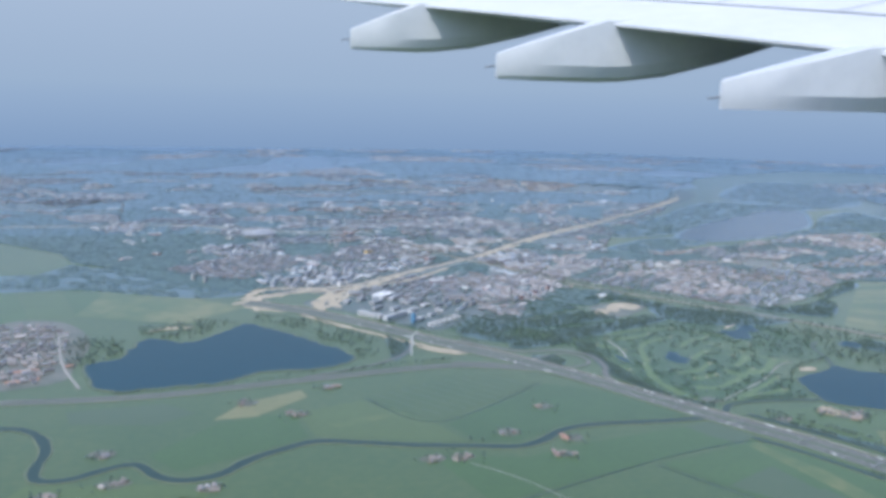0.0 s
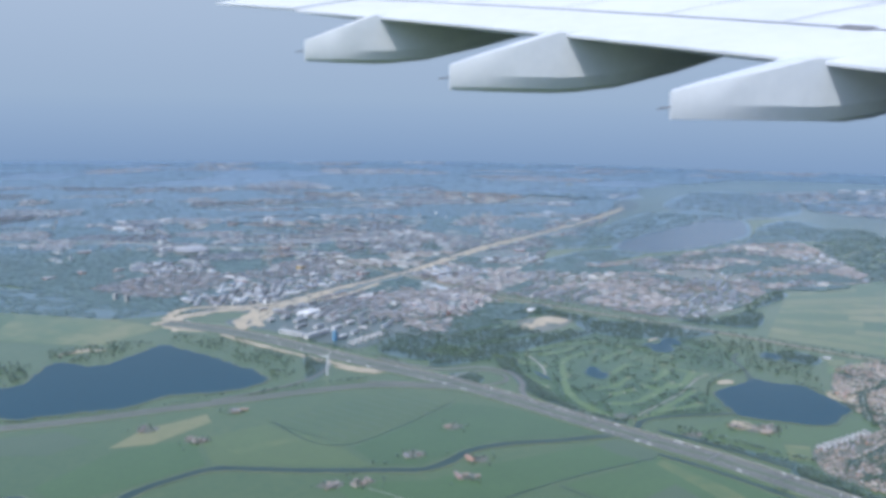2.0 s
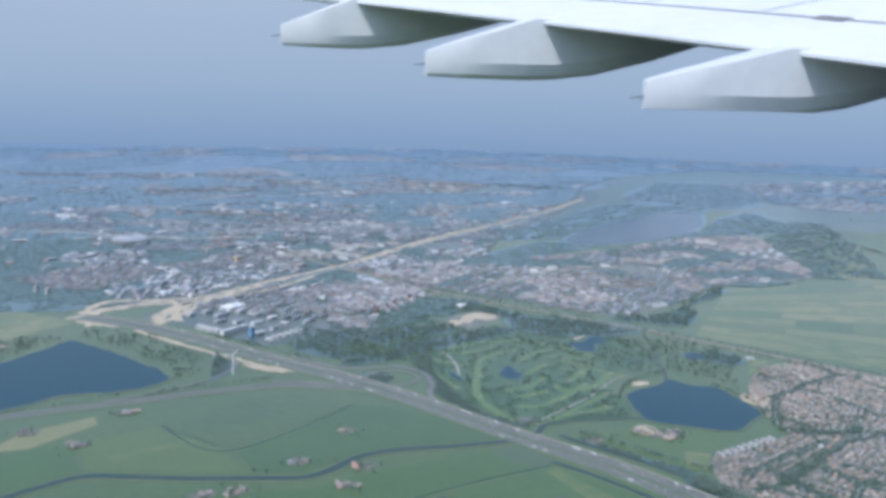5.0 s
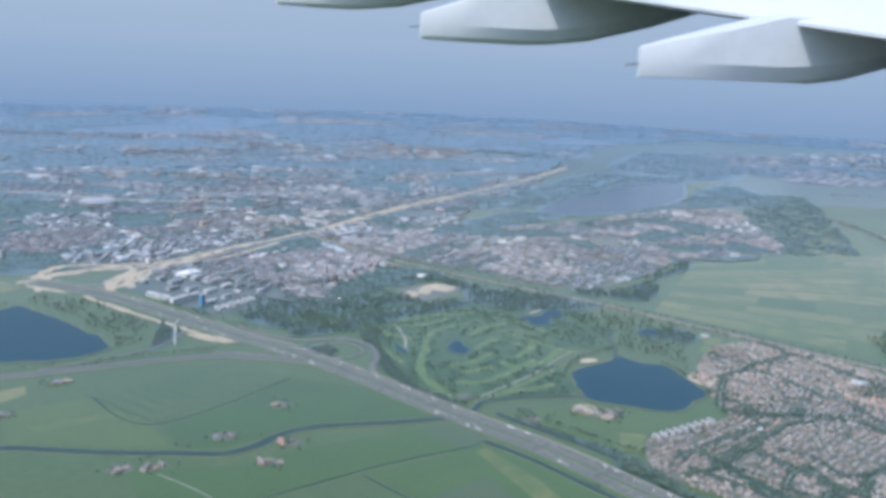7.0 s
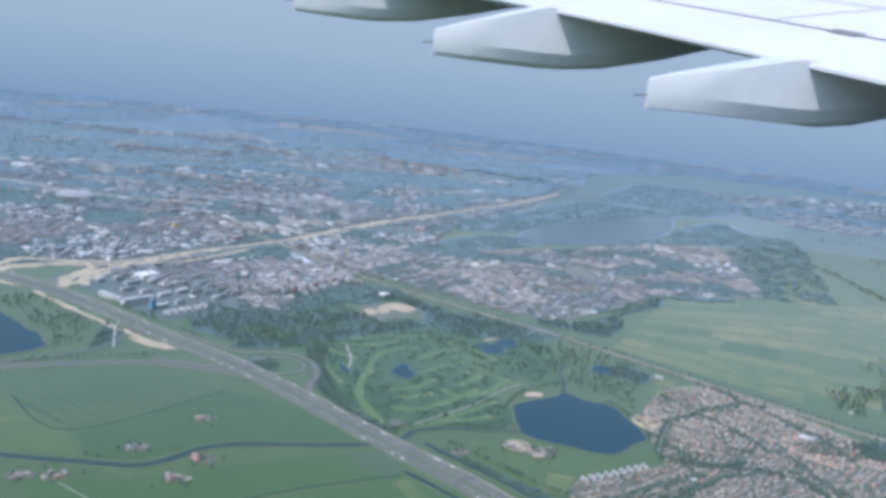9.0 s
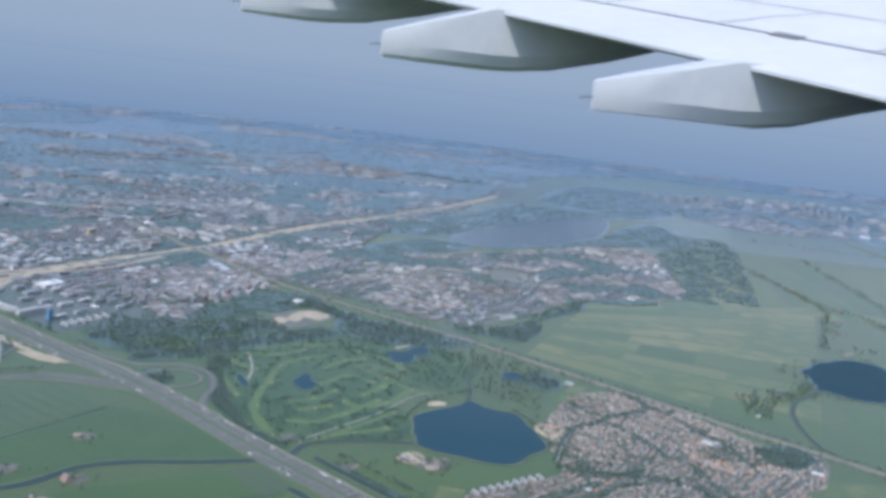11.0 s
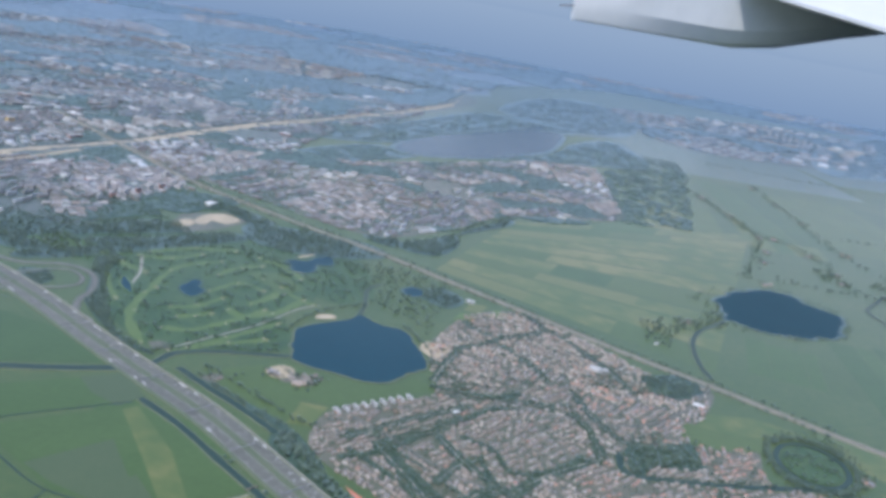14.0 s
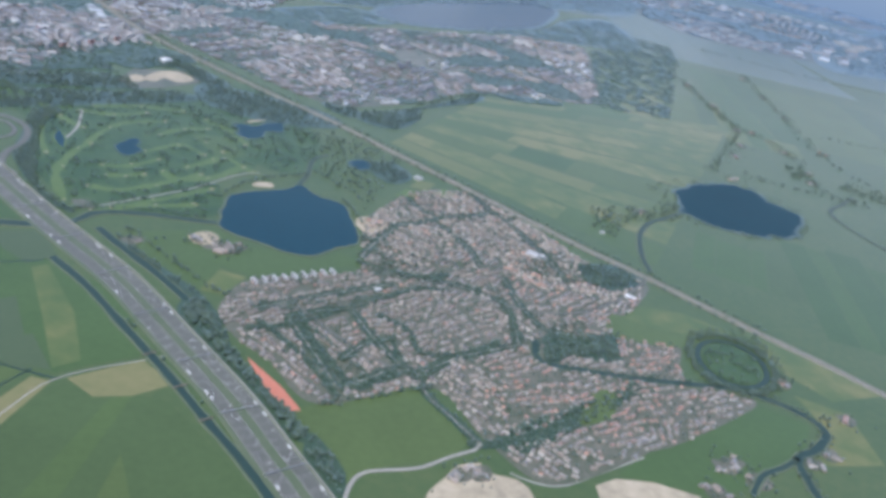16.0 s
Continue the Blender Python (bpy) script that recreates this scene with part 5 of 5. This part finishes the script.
WOOD_SETS = [0]


def woodland(poly, count, h=1.2, floor=True, far=False):
    if far:
        count = int(count * 4.4)
    if floor:
        WOOD_SETS[0] += 1
        land("woodland_ground", poly, "woodfloor", .08 + .0017 * WOOD_SETS[0])
    xs, ys = [p[0] for p in poly], [p[1] for p in poly]
    made = tries = 0
    while made < count and tries < count * 6:
        tries += 1
        x, y = rt.uniform(min(xs), max(xs)), rt.uniform(min(ys), max(ys))
        if inside(x, y, poly) and (not far or noise.noise((x * .08, y * .08, 1.0)) > -.22):
            if not far and not clear(x, y, .3):
                continue
            if far:
                far_clump(x, y, rt.uniform(.9, 2.2) * h)
            else:
                plant(x, y, h * rt.uniform(.7, 1.35), None)
            made += 1


def tree_line(points, spacing, h, spread=.5, shift=0.0, check=None):
    line = smooth(points, spacing)
    for p in offset(line, shift) if shift else line:
        if rt.random() < .85:
            plant(p.x + rt.gauss(0, spread), p.y + rt.gauss(0, spread), h * rt.uniform(.7, 1.3), check)


# belt of wood between the motorway and the village, and round the junction
woodland([(203, 210), (209, 197), (211, 182), (219, 158), (222, 150), (217, 150), (208, 175), (199, 200)], 330, 1.15)
woodland([(176, 258), (166, 276), (165, 298), (166, 325), (173, 347), (167, 352), (162, 338), (160, 318), (158, 300), (164, 276), (171, 262)], 420, 1.1)
woodland([(134, 345), (150, 368), (184, 374), (214, 384), (232, 380), (200, 364), (172, 353), (150, 344)], 480, 1.2)
woodland([(120, 372), (136, 400), (155, 386), (185, 400), (199, 396), (204, 384), (160, 374), (140, 352)], 520, 1.3)
woodland([(205, 425), (222, 440), (244, 405), (232, 400), (224, 420)], 240, 1.2)
woodland([(234, 402), (276, 384), (286, 362), (262, 356), (236, 366), (226, 384)], 420, 1.2)
woodland([(258, 350), (280, 352), (300, 325), (296, 312), (284, 296), (270, 272), (266, 290), (256, 306), (262, 330)], 300, 1.1, floor=False)
woodland([(300, 385), (322, 394), (378, 425), (384, 438), (342, 408), (330, 384), (312, 366), (298, 372)], 380, 1.3)
woodland([(284, 394), (300, 388), (296, 376), (288, 380)], 80, 1.2)
woodland([(70, 340), (82, 352), (82, 372), (64, 412), (42, 428), (34, 420), (56, 384), (70, 356)], 200, 1.1, floor=False)
woodland([(82, 336), (92, 348), (95, 362), (88, 376), (84, 352)], 110, 1.1)
woodland([(-12, 394), (6, 385), (20, 404), (30, 414), (10, 420), (-16, 410)], 150, 1.1, floor=False)
woodland([(-36, 350), (-20, 368), (-20, 392), (-40, 400), (-44, 370)], 160, 1.1, floor=False)
woodland([(138, 332), (146, 330), (149, 322), (144, 315), (138, 320)], 90, .9)
woodland([(346, 186), (356, 196), (374, 196), (380, 184), (374, 170), (362, 158), (348, 158), (341, 168)], 240, .9, floor=False)
for reach in (1.2, 1.3):
    tree_line([(358 + 13.6 * reach * math.cos(a) * .643 - 10.6 * reach * math.sin(a) * .766, 176.5 + 13.6 * reach * math.cos(a) * .766 + 10.6 * reach * math.sin(a) * .643) for a in [k * math.tau / 16 for k in range(17)]], .6, 1.1, .4)
woodland([(312, 238), (330, 244), (345, 232), (338, 222), (318, 226)], 120, 1.2, floor=False)
woodland([(305, 196), (318, 200), (316, 182), (300, 180)], 120, 1.2, floor=False)
woodland([(264, 146), (275, 152), (300, 160), (318, 168), (316, 163), (296, 153), (270, 141)], 230, 1.15)
woodland([(418, 320), (446, 334), (492, 334), (500, 300), (476, 272), (440, 268), (418, 280)], 130, 1.0, floor=False)
woodland([(412, 300), (424, 302), (420, 288), (408, 282), (398, 284)], 70, 1.1, floor=False)
woodland([(372, 290), (398, 294), (404, 284), (382, 276), (368, 262), (362, 270)], 150, 1.2, floor=False)
woodland([(464, 450), (490, 442), (514, 440), (534, 468), (560, 500), (590, 548), (640, 610), (676, 678), (640, 694), (600, 640), (552, 604), (520, 548), (486, 480)], 420, 1.0, far=True, floor=False)
woodland([(396, 446), (430, 449), (440, 440), (410, 436)], 70, 1.0, far=True)
woodland([(-117, 704), (-57, 578), (-8, 550), (38, 480), (8, 470), (-46, 500), (-110, 520)], 420, .8, far=True)
woodland([(20, 560), (60, 600), (110, 640), (130, 600), (80, 530), (45, 505)], 360, .75, far=True)
woodland([(320, 640), (380, 640), (440, 690), (580, 780), (600, 770), (640, 800), (560, 860), (430, 745), (360, 690)], 420, 1.0, far=True)
woodland([(276, 564), (359, 626), (390, 600), (337, 565), (291, 540)], 260, .9, far=True)
woodland([(380, 600), (450, 612), (530, 655), (590, 720), (660, 760), (620, 640), (520, 622)], 380, 1.0, far=True)
woodland([(450, 900), (588, 1010), (600, 1000), (540, 920), (440, 820), (330, 735), (300, 760)], 420, 1.3, far=True)
woodland([(600, 900), (760, 1080), (840, 1060), (750, 850), (650, 790)], 420, 1.5, far=True)
woodland([(900, 690), (1300, 800), (1500, 1000), (1380, 1090), (1050, 880)], 300, 2.0, far=True)
for pts in STREETS:
    tree_line(pts, .6, .8, .5, .8)
    tree_line(pts, .6, .8, .5, -.8)
woodland([(184, 247), (196, 229), (206, 212), (210, 196), (204, 205), (194, 224), (183, 243)], 200, 1.0)
woodland([(222, 152), (226, 138), (222, 130), (218, 142)], 60, 1.0)
woodland([(258, 232), (268, 228), (276, 231), (266, 240), (262, 248)], 90, 1.0, floor=False)
woodland([(282, 318), (296, 322), (300, 308), (288, 300)], 110, 1.0)
woodland([(224, 206), (246, 210), (258, 216), (246, 207), (228, 202)], 90, .9, floor=False)
for pts, wide in BANDS:
    for shift in (-.2, .2):
        tree_line(pts, .5, .8, .4, wide * shift)
for poly in VILLAGE_WOODS:
    woodland(poly, 150, 1.15, floor=False)
# the mixed wood between the junction, the golf course and the railway
MIDWOOD = [(115, 393), (127, 420), (143, 405), (151, 444), (186, 440), (193, 412), (205, 386), (230, 389), (251, 410), (260, 401), (266, 367), (270, 348), (262, 310), (244, 304), (230, 329),
           (214, 371), (186, 369), (167, 333), (156, 345), (136, 351), (124, 364)]
land("woodland_ground", MIDWOOD, "golf", .066)
quad([(138, 368), (153, 377), (165, 360), (152, 352)], "grass", .125)
quad([(232, 335), (236, 316), (226, 310), (218, 335)], "grass", .125)
for k in range(5200):
    x, y = rt.uniform(112, 272), rt.uniform(302, 446)
    if inside(x, y, MIDWOOD) and noise.noise((x * .09, y * .13, 4)) > -.08 + .25 * noise.noise((x * .3, y * .3, 9)):
        plant(x, y, rt.uniform(.7, 1.25), .3)
# golf course: dense strips between the fairways
fair = np.array([(p.x, p.y) for pts in FAIRWAYS for p in smooth(pts, 1.0)])
for k in range(5200):
    x, y = rt.uniform(158, 250), rt.uniform(260, 374)
    if not inside(x, y, GOLF):
        continue
    d = np.sqrt(np.min((fair[:, 0] - x) ** 2 + (fair[:, 1] - y) ** 2))
    if 1.9 < d < 5 and noise.noise((x * .16, y * .3, 7)) > -.05:
        plant(x, y, rt.uniform(.55, 1.05), .4)
# lines of trees along roads, banks and the railway
tree_line([(176, 262), (195, 263), (214, 260)], .9, 1.0, .4)
tree_line([(257, 302), (240, 296), (228, 287), (220, 276)], .9, 1.0, .5)
tree_line([(264, 280), (266, 262), (262, 246)], .8, 1.0, .5)
tree_line([(190, 250), (198, 236), (206, 220), (212, 212)], .7, 1.0, .5)
tree_line(RAIL[2:12], 1.3, 1.0, .7, 3.2)
tree_line(RAIL[2:12], 1.5, 1.0, .7, -3.2)
tree_line(VILLAGE_CANAL, 1.4, .9, .5, 1.7)
tree_line(VILLAGE_CANAL, 1.6, .9, .5, -1.7)
tree_line([(257, 232), (268, 226), (282, 222), (296, 216)], .6, 1.1, .6)
tree_line([(262, 250), (276, 240), (292, 234)], .7, 1.1, .6)
tree_line([(226, 162), (240, 164), (256, 168)], .6, 1.0, .5)
tree_line([(228, 205), (234, 190), (241, 172)], .6, 1.1, .5)
tree_line([(338, 408), (360, 425), (386, 440)], 1.0, 1.2, .8)
tree_line([(118, 352), (100, 378), (84, 402)], 1.2, 1.0, .8, -7.5)
tree_line([(60, 326), (84, 332), (104, 334)], 1.0, 1.0, .8)
tree_line([(-20, 318), (20, 320), (50, 329)], 1.4, .9, .5)
tree_line([(480, 350), (520, 390), (560, 432), (580, 480)], 1.6, 1.3, 1.5)
tree_line([(500, 350), (530, 330), (560, 320)], 1.6, 1.3, 2)
tree_line([(600, 560), (592, 520), (568, 454), (574, 410), (564, 378), (543, 340), (552, 318)], 1.5, 1.3, 2.2)
tree_line([(700, 600), (660, 520), (625, 450), (598, 392), (590, 350)], 2.2, 1.3, 2.0)
tree_line([(720, 690), (800, 640), (880, 610)], 3.0, 1.4, 2.5)
tree_line([(640, 440), (700, 420), (760, 410)], 3.0, 1.3, 2.0)
woodland([(560, 345), (580, 352), (598, 340), (590, 322), (566, 326)], 110, 1.2, floor=False)
woodland([(536, 352), (548, 372), (560, 366), (548, 344)], 60, 1.2, floor=False)
for x, y in farm_trees:
    plant(x, y, rt.uniform(.6, 1.1), .2)
for x, y in street_trees:
    if y > 560:
        far_clump(x, y, rt.uniform(1.6, 3.4))
    else:
        plant(x + rt.uniform(-.6, .6), y + rt.uniform(-.6, .6), rt.uniform(.6, 1.15), None)
xs = np.random.RandomState(4)
for k in range(3000):
    x, y = xs.uniform(208, 360), xs.uniform(128, 298)
    if inside(x, y, VILLAGE) and clear(x, y) and not any(inside(x, y, poly) for poly in VILLAGE_LAWNS):
        plant(x, y, xs.uniform(.4, .8), None)
for x, y, cell in town_green:
    far_clump(x + xs.uniform(-.3, .3) * cell, y + xs.uniform(-.3, .3) * cell, xs.uniform(.42, .7) * cell)
wood.done("tree_trunks", "bark", "brown trunks and limbs of the many trees", "trees")
far_crowns.done("woodland_canopy", "canopy", "blue-green canopy of far woods and town trees", "woods")
low_crowns.done("woodland_canopy", "farcanopy", "canopy of the farthest woods, sheened blue as by haze", "woods")
crowns.done("tree_crowns", "leaf", "dense dark green crowns of the many trees", "trees")

# single trees that stand near the motorway and in the near fields
singles = []
for k in range(4):
    (tv, tf), (cv, cf) = tree_shape(90 + k, 9, 1.15)
    t = empty("tree", 0, 0, label="broad green leafy tree beside the fields", category="tree", group="single trees")
    part("trunk", (tv, tf), "bark", t)
    part("crown", (cv, cf), "leafone", t)
    singles.append(t)
ro = random.Random(71)
spots = []
for pts, n in (([(205, 146), (209, 134), (213, 118)], 14), ([(186, 198), (194, 178), (200, 160)], 10), ([(200, 212), (190, 240), (186, 246)], 14), ([(190, 243), (214, 241), (219, 236)], 12),
               ([(72, 240), (100, 254), (118, 243)], 12), ([(330, 130), (348, 128), (372, 150)], 14)):
    line = smooth(pts, 1.0)
    for k in range(n):
        p = ro.choice(line)
        spots.append((p.x + ro.gauss(0, 1.1), p.y + ro.gauss(0, 1.1)))
first = list(singles)
for i, (x, y) in enumerate(spots):
    if not clear(x, y, .1):
        continue
    at = pose(x, y, 0, 0, 0, ro.uniform(0, 360)) @ Matrix.Scale(ro.uniform(.6, 1.0), 4)
    if first:
        t = first.pop()
        t.matrix_basis = at
    else:
        t = singles[i % 4]
        c = copy_thing(t, pose(x, y, 0, 0, 0, ro.uniform(0, 360)))

# ---- wind turbine ----


def wind_turbine(x, y):
    wt = empty("wind_turbine", x, y, 0, 65, label="white three-bladed wind turbine beside the lake", category="wind turbine")
    bm = bmesh.new()
    bmesh.ops.create_cone(bm, cap_ends=True, segments=12, radius1=.34, radius2=.2, depth=7.5)
    bm.transform(Matrix.Translation((0, 0, 3.75)))
    part("tower", bm, "white", wt)
    v, f, top = block(1.1, .36, .38, 7.4)
    nac = part("nacelle", (v, f + top + [(3, 2, 1, 0)]), "white", wt)
    hub = bmesh.new()
    bmesh.ops.create_uvsphere(hub, u_segments=10, v_segments=6, radius=.22)
    hub.transform(Matrix.Translation((-.65, 0, 7.6)))
    part("hub", hub, "white", wt)
    for k in range(3):
        pts = [(0, -.1, .1), (0, .24, .5), (0, .21, 1.6), (0, .09, 3.6), (0, -.04, 3.6), (0, -.16, .8)]
        vs = [(p[0] - .05, p[1], p[2]) for p in pts] + [(p[0] + .05, p[1], p[2]) for p in pts]
        n = len(pts)
        fs = [tuple(range(n)), tuple(range(2 * n - 1, n - 1, -1))] + [(i, i + n, (i + 1) % n + n, (i + 1) % n) for i in range(n)]
        ob = part("blade", (vs, fs), "white", wt)
        ob.matrix_local = pose(-.7, 0, 7.6, 40 + 120 * k, 0, 0)


wind_turbine(91, 343)

# ---- farm bridges over the canal beside the motorway ----


def farm_bridge(x, y, deg):
    fb = empty("farm_bridge", x, y, .2, deg, label="small pale concrete farm bridge over the canal", category="bridge", group="farm bridges")
    v, f, t = block(3.6, .42, .1, .05)
    part("deck", (v, f + t + [(3, 2, 1, 0)]), "ballast", fb)
    for side in (-.26, .26):
        v, f, t = block(3.6, .04, .12, .15)
        part("railing", (turned(v, 0, side * .77, 0, 0), f + t), "ballast", fb)


for spot in ((190.8, 183.2, 25), (196.2, 170, 22), (200.2, 157.6, 20)):
    farm_bridge(*spot)

# ---- traffic and gantries ----


def car(kind):
    c = empty(kind, 0, 0)
    if kind == "car":
        v, f, t = block(.50, .21, .085, .03)
        body = part("body", (v, f + t + [(3, 2, 1, 0)]), "carpaint", c)
        v, f, t = block(.28, .19, .07, .115)
        v = [(p[0] * (.8 if p[2] > .13 else 1) - .02, p[1] * (.85 if p[2] > .13 else 1), p[2]) for p in v]
        part("cabin", (v, f), "glass", body)
        part("cabin_roof", ([(p[0], p[1], p[2] + .002) for p in v[4:]], [(0, 1, 2, 3)]), "carpaint", body)
    else:
        v, f, t = block(1.3, .28, .30, .09)
        part("trailer", (turned(v, -.15, 0, 0, 0), f + t + [(3, 2, 1, 0)]), "white", c)
        v, f, t = block(.2, .24, .24, .06)
        part("cab", (turned(v, .58, 0, 0, 0), f + t), "carpaint", c)
    wheel = bmesh.new()
    bmesh.ops.create_cone(wheel, cap_ends=True, segments=8, radius1=.034, radius2=.034, depth=.03)
    wheel.transform(pose(0, 0, .034, 90, 0, 0))
    me = bpy.data.meshes.new("wheel")
    wheel.to_mesh(me)
    wheel.free()
    me.materials.append(M["joint"])
    a, b = (.17, .095) if kind == "car" else (.55, .12)
    for sx in (-1, 1):
        for sy in (-1, 1):
            w = new("wheel", me)
            w.parent = c
            w.location = (sx * a, sy * b, 0)
    return c


rv = random.Random(9)
proto = {"car": tagged(car("car"), label="small car driving on the motorway", category="car", group="motorway cars"),
         "lorry": tagged(car("lorry"), label="white articulated lorry on the motorway", category="lorry", group="motorway lorries")}
used = set()
for side in (-1, 1):
    for lane in (-1.35, -.66, 0.0, .66, 1.35):
        off = offset(A2_LINE, side * 2.75 + lane)
        i = rv.uniform(8, 12)
        while i < len(off) - 3:
            k = int(i)
            p = off[k].lerp(off[k + 1], i - k)
            if p.y > 420 or p.y < 95:
                i += 1
                continue
            d = off[k + 1] - off[k]
            deg = math.degrees(math.atan2(d.y, d.x)) + (0 if side < 0 else 180)
            kind = "lorry" if abs(lane) > 1.3 and lane * side > 0 and rv.random() < .5 else "car"
            m = pose(p.x, p.y, .236, 0, 0, deg)
            if kind in used:
                copy_thing(proto[kind], m)
            else:
                proto[kind].matrix_basis = m
                used.add(kind)
            i += rv.expovariate(1 / 2.9) + .35


def gantry(i):
    p, n = A2_LINE[i], sides(A2_LINE)[i]
    g = empty("sign_gantry", p.x, p.y, .2, math.degrees(math.atan2(n.y, n.x)), label="grey steel sign gantry across the motorway", category="gantry", group="gantries")
    for x in (-4.9, 0, 4.9):
        v, f, t = block(.09, .09, .62)
        part("post", (turned(v, x, 0, 0, 0), f + t), "steel", g)
    v, f, t = block(9.9, .12, .12, .6)
    beam = part("beam", (v, f + t + [(3, 2, 1, 0)]), "steel", g)
    for x in (-4, -3.2, -2.4, -1.6, 1.6, 2.4, 3.2, 4):
        v, f, t = block(.34, .04, .2, .6)
        part("sign_panel", (turned(v, x, -.1, 0, 0), f + t), "joint", beam)


for i in range(len(A2_LINE)):
    if i % 7 == 3 and 90 < A2_LINE[i].y < 330:
        gantry(i)
